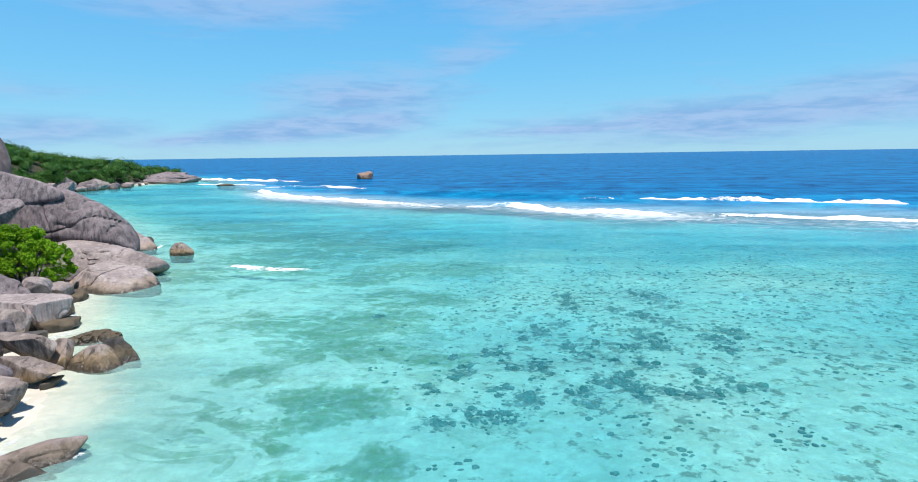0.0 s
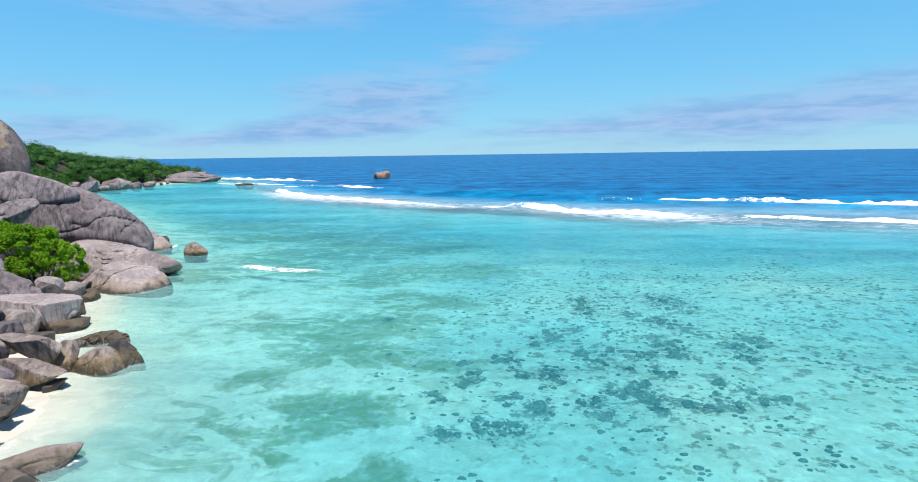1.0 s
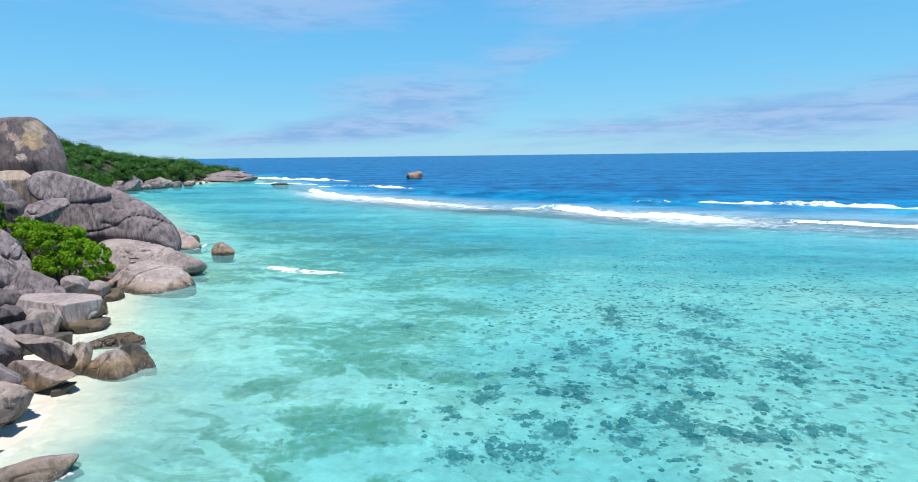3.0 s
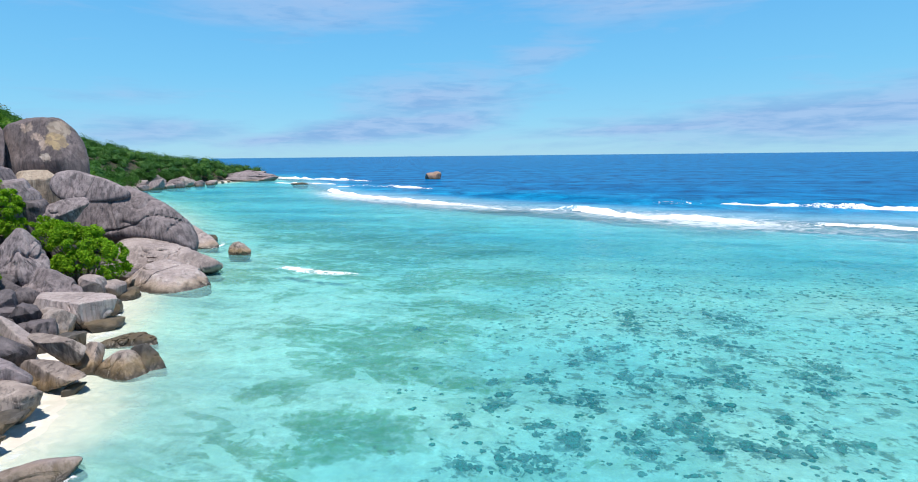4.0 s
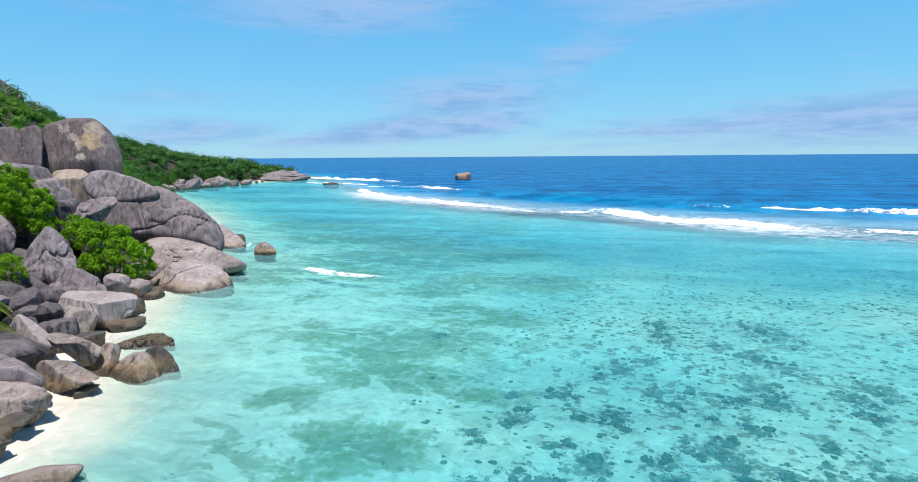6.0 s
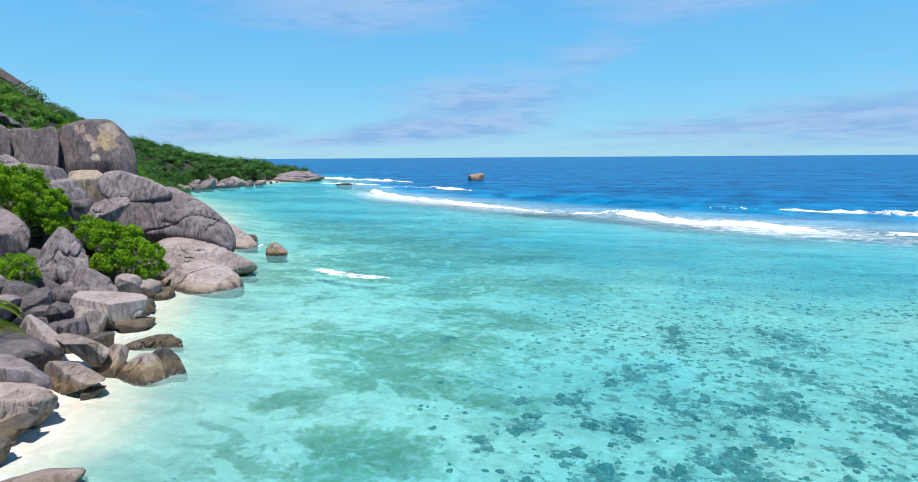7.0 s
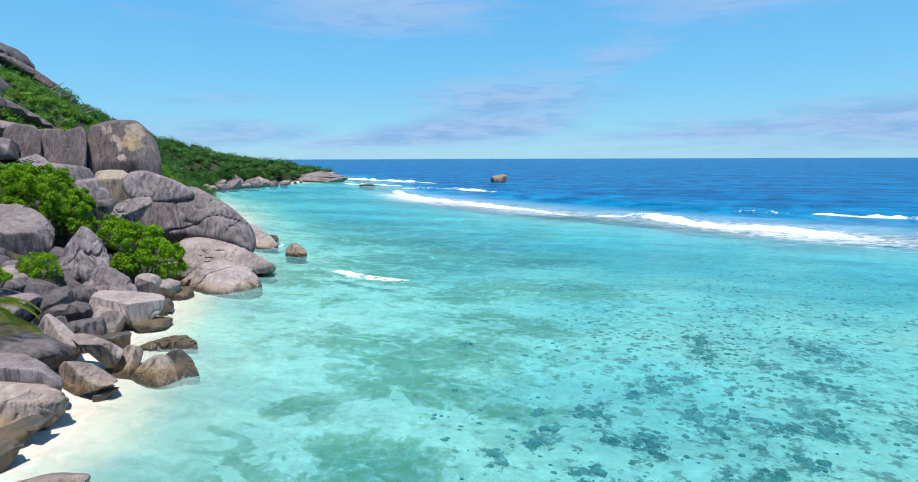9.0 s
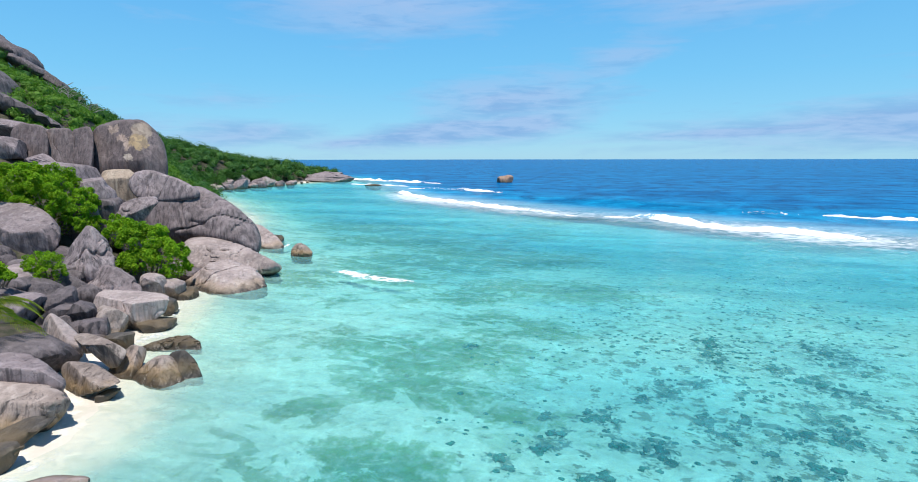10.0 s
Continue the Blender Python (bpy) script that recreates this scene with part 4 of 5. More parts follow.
# next four: rock colour darkened to stand in for shade among the boulders
boulder("flat grey granite boulder by the shrub", DARK, [(-41.4, 36.4, 2.22, 1.02, 1.60, 0.98, 0, 56, 2.6)], rough=0.04, facets=10)
boulder("leaning grey granite block in the jumble", DARK, [(-35.3, 36.0, 2.10, 1.08, 1.50, 0.85, -18, 52, 2.6)], rough=0.04, facets=11, level=5)
boulder("wedge-shaped granite block darkened for the shade of the jumble", DARK, [(-32.1, 34.9, 1.76, 1.06, 1.40, 0.81, 16, 51, 2.6)], rough=0.04, facets=11, level=5)
boulder("granite boulder in the gap, its colour darkened for shade", DARK, [(-30.1, 33.9, 1.21, 0.89, 1.20, 0.62, 0, 50, 2.3)], rough=0.04, facets=10, level=5)
boulder("smooth pale granite boulder leaning inland", PALE, (-29.02, 31.01, 1.82, 1.30, 1.62, 1.17, 15, 53), outline=[(-1,-.2),(-.9,.7),(-.6,1),(0,.65),(.7,0),(1,-.6),(.9,-1),(-.3,-1)], faces=[(.4,-.55,.7,.5),(-.6,-.75,.2,.7)], edge=16, flutes=0.015, rough=0.015)
boulder("beak-shaped granite boulder with a shaded underside", BROWN, (-25.45, 30.11, 1.67, 1.64, 1.26, 1.04, 17, 51), outline=[(-1,.75),(-.9,.5),(-.35,-.1),(.4,-1),(.75,-.95),(1,-.1),(.55,.4),(.1,.55),(-.6,1)], faces=[(-.1,-.4,.9,.32),(-.15,-.85,-.5,.4),(.6,-.75,.2,.6)], edge=34, flutes=0.015, rough=0.015, foot=False)
boulder("tan granite boulder split from its neighbour", BROWN, (-24.37, 31.02, 0.40, 1.17, 1.35, 1.03, 19, 49), outline=[(-1,-.5),(-.2,-1),(.3,-1),(.8,.2),(1,.85),(.2,1),(-.3,.6)], faces=[(-.35,-.75,.55,.4),(.75,-.6,.2,.6)], edge=30, flutes=0.025, rough=0.015, cracks=1)
boulder("rounded granite boulder with ochre foot in the water", BROWN, (-21.98, 30.89, 0.03, 1.79, 1.71, 1.18, 20, 46), outline=[(-1,-.5),(-.95,-1),(.95,-1),(.82,-.2),(.6,.5),(.35,.9),(.1,1),(-.35,.6),(-.85,-.1)], faces=[(-.5,-.75,.45,.62),(.62,-.7,.35,.6),(-.1,-.2,.97,.8)], edge=14, flutes=0.03, rough=0.02, cracks=1)
# added block that stands for the rounded boulder's dark wet side
boulder("black wet right side of the rounded boulder, built as its own block", BLACK, (-21.02, 31.38, 0.07, 1.20, 1.17, 1.19, 20, 44), outline=[(-1,-1),(1,-1),(1,-.2),(.7,.5),(.2,1),(-.5,.8),(-1,.2)], faces=[(.4,-.8,.4,.5),(-.5,-.7,.5,.55)], edge=30, flutes=0.05, rough=0.07)
boulder("striped ochre and grey granite boulder on sand", BROWN, (-23.74, 28.14, 0.75, 1.54, 1.26, 0.87, 19, 52), outline=[(-1,.5),(-.95,1),(.2,.85),(.85,.2),(1,-.1),(.6,-.4),(-.3,-.95),(-.75,-1)], faces=[(.2,-.6,.77,.5),(-.75,-.65,.1,.6)], edge=26, flutes=0.07, wave=0.24, rough=0.015)
boulder("layered dark granite slope between boulders", DARK, [(-28.1, 28.5, 1.75, 2.27, 1.80, 0.85, 8, 55, 2.3)], facets=9, flutes=0.08, rough=0.06)
boulder("pale mauve granite boulder with a flat top", GREY, (-25.75, 26.12, 1.76, 2.25, 1.98, 0.96, 18, 57), outline=[(-1,-1),(1,-1),(1,-.2),(.7,.35),(.2,1),(-1,1)], faces=[(.12,-.5,.86,.5),(.1,-.97,-.1,.7),(.7,-.5,.5,.75)], edge=24, flutes=0.03, rough=0.02, cracks=1)
boulder("large tan granite boulder stained ochre above sand", BROWN, (-23.52, 24.54, 0.86, 2.34, 1.62, 1.14, 20, 57), outline=[(-1,1),(.6,.9),(1,.4),(.9,0),(.4,-1),(-1,-1)], faces=[(.1,-.6,.8,.6),(.15,-.95,.1,.72),(.8,-.55,-.2,.72)], edge=20, flutes=0.06, wave=0.22, rough=0.02)
boulder("dark wet granite boulder at the sand's edge", BLACK, [(-22.1, 23.1, 0.52, 1.08, 0.80, 0.33, -16, 57, 2.3), (-20.9, 23.5, 0.91, 0.56, 0.40, 0.15, -12, 55, 2.2)], facets=5, rough=0.04)
boulder("dark mossy rock at the sand's edge", BLACK, [(-20.9, 21.6, 0.61, 0.63, 0.60, 0.33, -14, 59, 2.3), (-20.2, 21.9, 0.71, 0.36, 0.25, 0.09, -8, 57, 2.2)], facets=5, rough=0.04)
boulder("thin dark stone half buried in sand", BLACK, [(-22.2, 27.8, 0.34, 0.60, 0.35, 0.12, -8, 50, 2.2)], rough=0.04, facets=8, level=5)
boulder("smooth grey granite boulder tapering into the water", GREY, (-18.05, 20.48, 0.03, 2.47, 1.44, 1.03, 24, 42), outline=[(-1,.5),(0,.62),(.55,.8),(.85,1),(1,.95),(.95,.6),(.7,-.1),(.4,-1),(-1,-1)], faces=[(-.15,-.5,.85,.45),(.5,-.8,.3,.42)], edge=34, flutes=0.012, rough=0.012)
boulder("grey granite boulder in the shallows with an ochre foot", GREY, (-17.82, 19.48, -0.25, 1.60, 0.81, 0.89, 26, 43), outline=[(-1,.6),(-.2,1),(.4,.7),(1,.1),(.9,-.6),(.3,-1),(-1,-1)], faces=[(-.2,-.5,.84,.5),(.6,-.75,.2,.6)], edge=26, flutes=0.03, rough=0.02)
boulder("bare dark granite brow of the hill", DARK, [(-164.2, 123.7, 44.85, 5.71, 6.00, 2.64, 38, 55, 2.3), (-146.8, 119.5, 35.82, 6.11, 5.00, 1.73, 34, 53, 2.3), (-152.7, 120.5, 40.06, 3.66, 5.00, 1.91, 38, 53, 2.3), (-135.5, 117.2, 31.17, 3.15, 4.00, 1.07, 36, 51, 2.2)], facets=8, flutes=0.06, rough=0.13, cracks=4, group='outcrops of the hill', level=5)
boulder("weathered granite boulder on the far shore", GREY, [(-135.4, 166.8, 0.64, 1.49, 1.97, 0.82, 5, 40, 2.5)], facets=9, rough=0.06, cracks=0, group='boulders of the far shore', level=4)
boulder("weathered granite boulder on the far shore", TAN, [(-145.6, 180.2, 0.58, 1.00, 2.36, 0.67, -9, 40, 2.5)], facets=9, rough=0.06, cracks=0, group='boulders of the far shore', level=4)
boulder("weathered granite boulder on the far shore", GREY, [(-144.9, 181.0, 0.55, 0.93, 1.47, 0.66, -3, 40, 2.5)], facets=9, rough=0.06, cracks=0, group='boulders of the far shore', level=4)
boulder("weathered granite boulder on the far shore", PALE, [(-144.0, 181.8, 0.97, 2.15, 2.38, 1.68, -15, 39, 2.5)], facets=9, rough=0.06, cracks=0, group='boulders of the far shore', level=4)
boulder("weathered granite boulder on the far shore", GREY, [(-140.3, 179.0, 0.72, 1.27, 2.38, 0.73, 15, 39, 2.5)], facets=9, rough=0.06, cracks=0, group='boulders of the far shore', level=4)
boulder("weathered granite boulder on the far shore", TAN, [(-140.5, 180.3, 0.87, 2.03, 1.78, 1.21, -8, 39, 2.5)], facets=9, rough=0.06, cracks=0, group='boulders of the far shore', level=4)
boulder("weathered granite boulder on the far shore", GREY, [(-142.5, 186.0, 0.76, 1.93, 1.31, 1.14, -18, 39, 2.5)], facets=9, rough=0.06, cracks=0, group='boulders of the far shore', level=4)
boulder("weathered granite boulder on the far shore", PALE, [(-148.9, 195.4, 1.39, 3.08, 2.60, 2.17, -11, 38, 2.5)], facets=9, rough=0.06, cracks=0, group='boulders of the far shore', level=4)
boulder("weathered granite boulder on the far shore", GREY, [(-141.1, 186.6, 0.98, 2.00, 1.81, 1.39, 2, 38, 2.5)], facets=9, rough=0.06, cracks=0, group='boulders of the far shore', level=4)
boulder("weathered granite boulder on the far shore", TAN, [(-145.0, 194.4, 0.75, 2.04, 1.59, 1.21, -6, 38, 2.5)], facets=9, rough=0.06, cracks=0, group='boulders of the far shore', level=4)
boulder("weathered granite boulder on the far shore", GREY, [(-146.0, 197.5, 1.07, 1.82, 1.26, 1.44, -19, 37, 2.5)], facets=9, rough=0.06, cracks=0, group='boulders of the far shore', level=4)
boulder("weathered granite boulder on the far shore", PALE, [(-148.3, 202.8, 1.78, 4.30, 1.65, 3.12, -19, 37, 2.5)], facets=9, rough=0.06, cracks=0, group='boulders of the far shore', level=4)
boulder("weathered granite boulder on the far shore", GREY, [(-139.9, 192.5, 1.39, 3.17, 1.61, 2.43, -16, 37, 2.5)], facets=9, rough=0.06, cracks=0, group='boulders of the far shore', level=4)
boulder("weathered granite boulder on the far shore", TAN, [(-143.1, 198.6, 0.80, 1.78, 2.00, 1.09, 1, 37, 2.5)], facets=9, rough=0.06, cracks=0, group='boulders of the far shore', level=4)
boulder("weathered granite boulder on the far shore", GREY, [(-143.2, 201.0, 1.17, 2.41, 1.34, 1.80, 16, 36, 2.5)], facets=9, rough=0.06, cracks=0, group='boulders of the far shore', level=4)
boulder("weathered granite boulder on the far shore", PALE, [(-140.6, 201.4, 0.94, 1.94, 2.03, 0.98, -10, 36, 2.5)], facets=9, rough=0.06, cracks=0, group='boulders of the far shore', level=4)
boulder("weathered granite boulder on the far shore", GREY, [(-143.1, 206.9, 1.39, 2.90, 1.37, 1.94, -18, 36, 2.5)], facets=9, rough=0.06, cracks=0, group='boulders of the far shore', level=4)
boulder("weathered granite boulder on the far shore", TAN, [(-145.5, 211.1, 1.43, 2.53, 1.81, 2.02, -5, 35, 2.5)], facets=9, rough=0.06, cracks=0, group='boulders of the far shore', level=4)
boulder("weathered granite boulder on the far shore", GREY, [(-139.0, 204.0, 1.08, 2.49, 1.90, 1.71, -7, 35, 2.5)], facets=9, rough=0.06, cracks=0, group='boulders of the far shore', level=4)
boulder("weathered granite boulder on the far shore", PALE, [(-138.9, 204.2, 0.82, 1.93, 1.40, 1.05, -4, 35, 2.5)], facets=9, rough=0.06, cracks=0, group='boulders of the far shore', level=4)
boulder("weathered granite boulder on the far shore", GREY, [(-147.5, 218.5, 1.60, 2.91, 1.89, 2.32, -18, 35, 2.5)], facets=9, rough=0.06, cracks=0, group='boulders of the far shore', level=4)
boulder("weathered granite boulder on the far shore", TAN, [(-140.0, 210.4, 1.52, 3.54, 1.61, 2.71, 1, 35, 2.5)], facets=9, rough=0.06, cracks=0, group='boulders of the far shore', level=4)
boulder("weathered granite boulder on the far shore", GREY, [(-146.8, 223.6, 0.84, 1.29, 1.67, 0.79, -3, 34, 2.5)], facets=9, rough=0.06, cracks=0, group='boulders of the far shore', level=4)
boulder("weathered granite boulder on the far shore", PALE, [(-142.5, 219.6, 0.80, 2.07, 1.26, 1.17, -8, 34, 2.5)], facets=9, rough=0.06, cracks=0, group='boulders of the far shore', level=4)
boulder("weathered granite boulder on the far shore", GREY, [(-137.1, 215.7, 1.05, 2.15, 2.16, 1.48, -10, 33, 2.5)], facets=9, rough=0.06, cracks=0, group='boulders of the far shore', level=4)
boulder("weathered granite boulder on the far shore", TAN, [(-142.9, 225.4, 0.80, 1.36, 2.49, 0.81, -7, 33, 2.5)], facets=9, rough=0.06, cracks=0, group='boulders of the far shore', level=4)
boulder("weathered granite boulder on the far shore", GREY, [(-148.1, 233.7, 0.65, 0.94, 1.97, 0.69, -6, 33, 2.5)], facets=9, rough=0.06, cracks=0, group='boulders of the far shore', level=4)
boulder("weathered granite boulder on the far shore", PALE, [(-140.0, 227.2, 0.75, 1.70, 2.48, 0.98, 10, 32, 2.5)], facets=9, rough=0.06, cracks=0, group='boulders of the far shore', level=4)
boulder("weathered granite boulder on the far shore", GREY, [(-137.6, 224.3, 0.91, 1.67, 2.05, 0.85, -4, 32, 2.5)], facets=9, rough=0.06, cracks=0, group='boulders of the far shore', level=4)
boulder("weathered granite boulder on the far shore", TAN, [(-139.8, 229.3, 0.94, 1.77, 2.36, 1.13, 2, 32, 2.5)], facets=9, rough=0.06, cracks=0, group='boulders of the far shore', level=4)
boulder("weathered granite boulder on the far shore", GREY, [(-143.1, 236.5, 0.86, 1.24, 2.26, 0.89, -6, 32, 2.5)], facets=9, rough=0.06, cracks=0, group='boulders of the far shore', level=4)
boulder("weathered granite boulder on the far shore", PALE, [(-142.5, 241.8, 0.64, 0.81, 1.92, 0.62, 3, 31, 2.5)], facets=9, rough=0.06, cracks=0, group='boulders of the far shore', level=4)
boulder("weathered granite boulder on the far shore", GREY, [(-149.4, 253.5, 0.97, 1.84, 2.09, 0.90, -8, 31, 2.5)], facets=9, rough=0.06, cracks=0, group='boulders of the far shore', level=4)
boulder("weathered granite boulder on the far shore", TAN, [(-143.3, 248.5, 0.63, 0.85, 1.45, 0.55, -10, 31, 2.5)], facets=9, rough=0.06, cracks=0, group='boulders of the far shore', level=4)
boulder("broad rounded granite outcrop at the point", GREY, [(-143.2, 265.0, 1.82, 6.13, 7.00, 2.22, 3, 29, 2.4), (-138.8, 266.6, 3.37, 4.93, 6.00, 1.90, 0, 28, 2.6), (-131.2, 266.7, 0.92, 5.54, 6.00, 1.57, 8, 27, 2.3), (-148.8, 260.6, 0.38, 5.43, 6.00, 1.57, -6, 30, 2.3), (-139.7, 263.1, 0.36, 10.96, 7.00, 1.57, 2, 29, 2.4)], facets=14, flutes=0.06, rough=0.16, cracks=4, group='rocks of the point', level=5)
boulder("low granite ledge along the point", PALE, [(-153.8, 251.7, 0.09, 8.16, 4.00, 0.92, -3, 32, 2.3)], facets=10, rough=0.1, group='rocks of the point', level=5)
boulder("pale granite blocks at the tip of the point", PALE, [(-138.1, 266.8, 3.37, 4.93, 4.00, 1.58, 0, 28, 2.6)], facets=11, rough=0.08, group='rocks of the point', level=5)
boulder("low dark skerry awash in the lagoon", BLACK, [(-97.1, 226.7, 0.18, 3.89, 1.50, 0.79, 0, 24, 2.2)], facets=10, rough=0.12, group='rocks of the point', level=5)
boulder("square brown rock islet among the breakers", ISLET, [(-45.8, 276.0, 0.6, 3.3, 3.6, 2.6, 0, 9, 3.6), (-43.8, 276.4, 1.2, 2.0, 3.0, 2.5, 6, 9, 3.0), (-48.2, 275.4, 0.0, 2.0, 3.0, 1.6, 0, 10, 3.2)], facets=4, rough=0.08, cracks=2, group='rocks of the point', level=5)

# ---- smaller boulders added to fill the jumble; dark ones paint the shade of its gaps ----
rng = np.random.default_rng(77)
made = 0
while made < 120:
    y = rng.uniform(23, 70) if made < 80 else rng.uniform(29, 47)
    s = rng.uniform(2.0, 15.0) if made < 80 else rng.uniform(1.8, 10.0)
    edge = np.interp(y, SHORE[:, 1][:21], SHORE[:, 0][:21])
    x = edge - s * 1.15
    if y < 33 and s < 9:
        continue
    r = rng.uniform(0.5, 1.25) * (0.8 + s / 20)
    z = height_at(x, y)
    boulder("granite boulder filling a gap in the jumble, mostly darkened for shade", DARK if rng.uniform() < 0.6 else GREY,
            [(x, y, z + r * 0.25, r * rng.uniform(1, 1.5), r * rng.uniform(0.8, 1.2), r * rng.uniform(0.7, 1.0), rng.uniform(-30, 30), rng.uniform(0, 180), 2.5)],
            seed=500 + made, level=5 if r > 0.9 else 4, cracks=0, facets=10, group="small boulders of the jumble")
    made += 1

# ---- plants ----
def leaf_cloud(centres, normals, length, width, rng, fold=0.25, droop=0.3):
    """Many small folded leaves, each a pair of triangles on a bent midrib."""
    n = len(centres)
    out = normals + rng.normal(size=(n, 3)) * 0.55
    out /= np.linalg.norm(out, axis=1, keepdims=True)
    along = rng.normal(size=(n, 3))
    along -= (along * out).sum(1, keepdims=True) * out
    along /= np.linalg.norm(along, axis=1, keepdims=True) + 1e-9
    across = np.cross(out, along)
    l = (length * rng.uniform(0.7, 1.3, n))[:, None]
    w = (width * rng.uniform(0.7, 1.3, n))[:, None]
    a, b = centres - along * l / 2, centres + along * l / 2 - out * l * droop * 0.3
    c = centres + across * w / 2 + out * w * fold
    d = centres - across * w / 2 + out * w * fold
    verts = np.stack([a, c, b, d], 1).reshape(-1, 3)
    i = np.arange(n)[:, None] * 4
    return verts, np.concatenate([i + (0, 1, 2), i + (0, 2, 3)])


def tube(points, radii, sides=6):
    """A tapered limb along points."""
    verts, faces = [], []
    points = [Vector(p) for p in points]
    for n, (p, r) in enumerate(zip(points, radii)):
        way = (points[min(n + 1, len(points) - 1)] - points[max(n - 1, 0)]).normalized()
        u = way.orthogonal().normalized()
        v = way.cross(u)
        for s in range(sides):
            a = 2 * math.pi * s / sides
            verts.append(p + (u * math.cos(a) + v * math.sin(a)) * r)
    for n in range(len(points) - 1):
        for s in range(sides):
            a, b = n * sides + s, n * sides + (s + 1) % sides
            faces.append((a, b, b + sides, a + sides))
    return [v[:] for v in verts], faces


def joined(name, pieces, mat, smooth=True):
    verts, faces, at = [], [], 0
    for v, f in pieces:
        verts.extend(v)
        faces.extend([tuple(int(i) + at for i in q) for q in f])
        at += len(v)
    return mesh_of(name, verts, faces, mat, smooth)


def shrub(label, lumps, leaves, seed, leaf=0.2, name="shrub"):
    """A shrub: stems from the root, and a crown of leaves round lumps of (x, y, z, rx, ry, rz)."""
    rng = np.random.default_rng(seed)
    lumps = np.array(lumps, float)
    root = np.array([lumps[:, 0].mean(), lumps[:, 1].mean(), 0])
    root[2] = height_at(root[0], root[1]) - 0.1
    thing = new(name)
    thing.location = root
    stems = []
    for x, y, z, rx, ry, rz in lumps:
        for _ in range(3):
            tip = np.array([x, y, z]) + rng.uniform(-0.5, 0.5, 3) * (rx, ry, rz) - root
            mid = tip * 0.5 + rng.normal(size=3) * 0.25
            stems.append(tube([(0, 0, 0), mid, tip], [0.13, 0.08, 0.03]))
    part("stem", joined("stem", stems, BARK), thing)
    share = lumps[:, 3] * lumps[:, 5] / (lumps[:, 3] * lumps[:, 5]).sum()
    cs, ns = [], []
    for lump, portion in zip(lumps, share):
        c0, r0 = lump[:3], lump[3:]
        clumps = max(10, int(70 * portion * len(lumps) / 2))
        per = int(leaves * portion / clumps)
        for _ in range(clumps):
            d = rng.normal(size=3)
            d[2] = abs(d[2]) * 1.1 - 0.25
            d /= np.linalg.norm(d)
            cc = c0 + d * r0 * rng.uniform(0.72, 1.06)
            size = rng.uniform(0.13, 0.26) * r0.mean()
            e = rng.normal(size=(per, 3))
            e /= np.linalg.norm(e, axis=1, keepdims=True)
            cs.append(cc + e * size * (rng.uniform(0.3, 1, (per, 1)) ** 0.5))
            ns.append(e * 0.6 + d * 0.5 + (0, 0, 0.5))
        e = rng.normal(size=(per * 4, 3))
        e /= np.linalg.norm(e, axis=1, keepdims=True)
        cs.append(c0 + e * r0 * rng.uniform(0.5, 0.92, (len(e), 1)))
        ns.append(e + (0, 0, 0.3))
    v, f = leaf_cloud(np.concatenate(cs) - root, np.concatenate(ns), leaf, leaf * 0.6, rng)
    part("crown", mesh_of("crown", v, f, LEAF, False), thing, "dense bright green leaves")
    return tagged(thing, label, "shrub", "shrubs among the boulders")


def woods(name, label, places, seed, mat, leaf=0.36):
    """Far woodland: many lumpy crowns set with leaf clumps over the slope, as one mass. Places: x, y, ground z, crown radius, height."""
    rng = np.random.default_rng(seed)
    dirs, faces = sphere(2)
    places = np.array(places)
    cs, ns, vs, fs = [], [], [], []
    for n, (x, y, z, r, h) in enumerate(places):
        c = np.array([x, y, z + h - r * 0.7])
        lump = 0.8 + 0.38 * fbm(dirs * 1.6 + rng.uniform(0, 99, 3), 3)
        vs.append(c + dirs * lump[:, None] * (r * 0.7, r * 0.7, r * 0.6))
        fs.append(faces + n * len(dirs))
        d = rng.normal(size=(int(130 * r), 3))
        d /= np.linalg.norm(d, axis=1, keepdims=True)
        d = d[d[:, 2] > -0.3]
        knot = 0.86 + 0.3 * vnoise(d * 2.2 + n * 3.1)
        cs.append(c + d * knot[:, None] * (r, r, r * 0.85) + rng.normal(size=d.shape) * 0.07 * r)
        ns.append(d * 0.7 + (0, 0, 0.5))
    v, f = leaf_cloud(np.concatenate(cs), np.concatenate(ns), leaf, leaf * 0.75, rng)
    crown = np.concatenate(vs)
    v, f = np.concatenate([crown, v]), np.concatenate([np.concatenate(fs), f + len(crown)])
    return tagged(new(name, mesh_of(name, v, f, mat, False)), label, "woodland", kind="stuff")


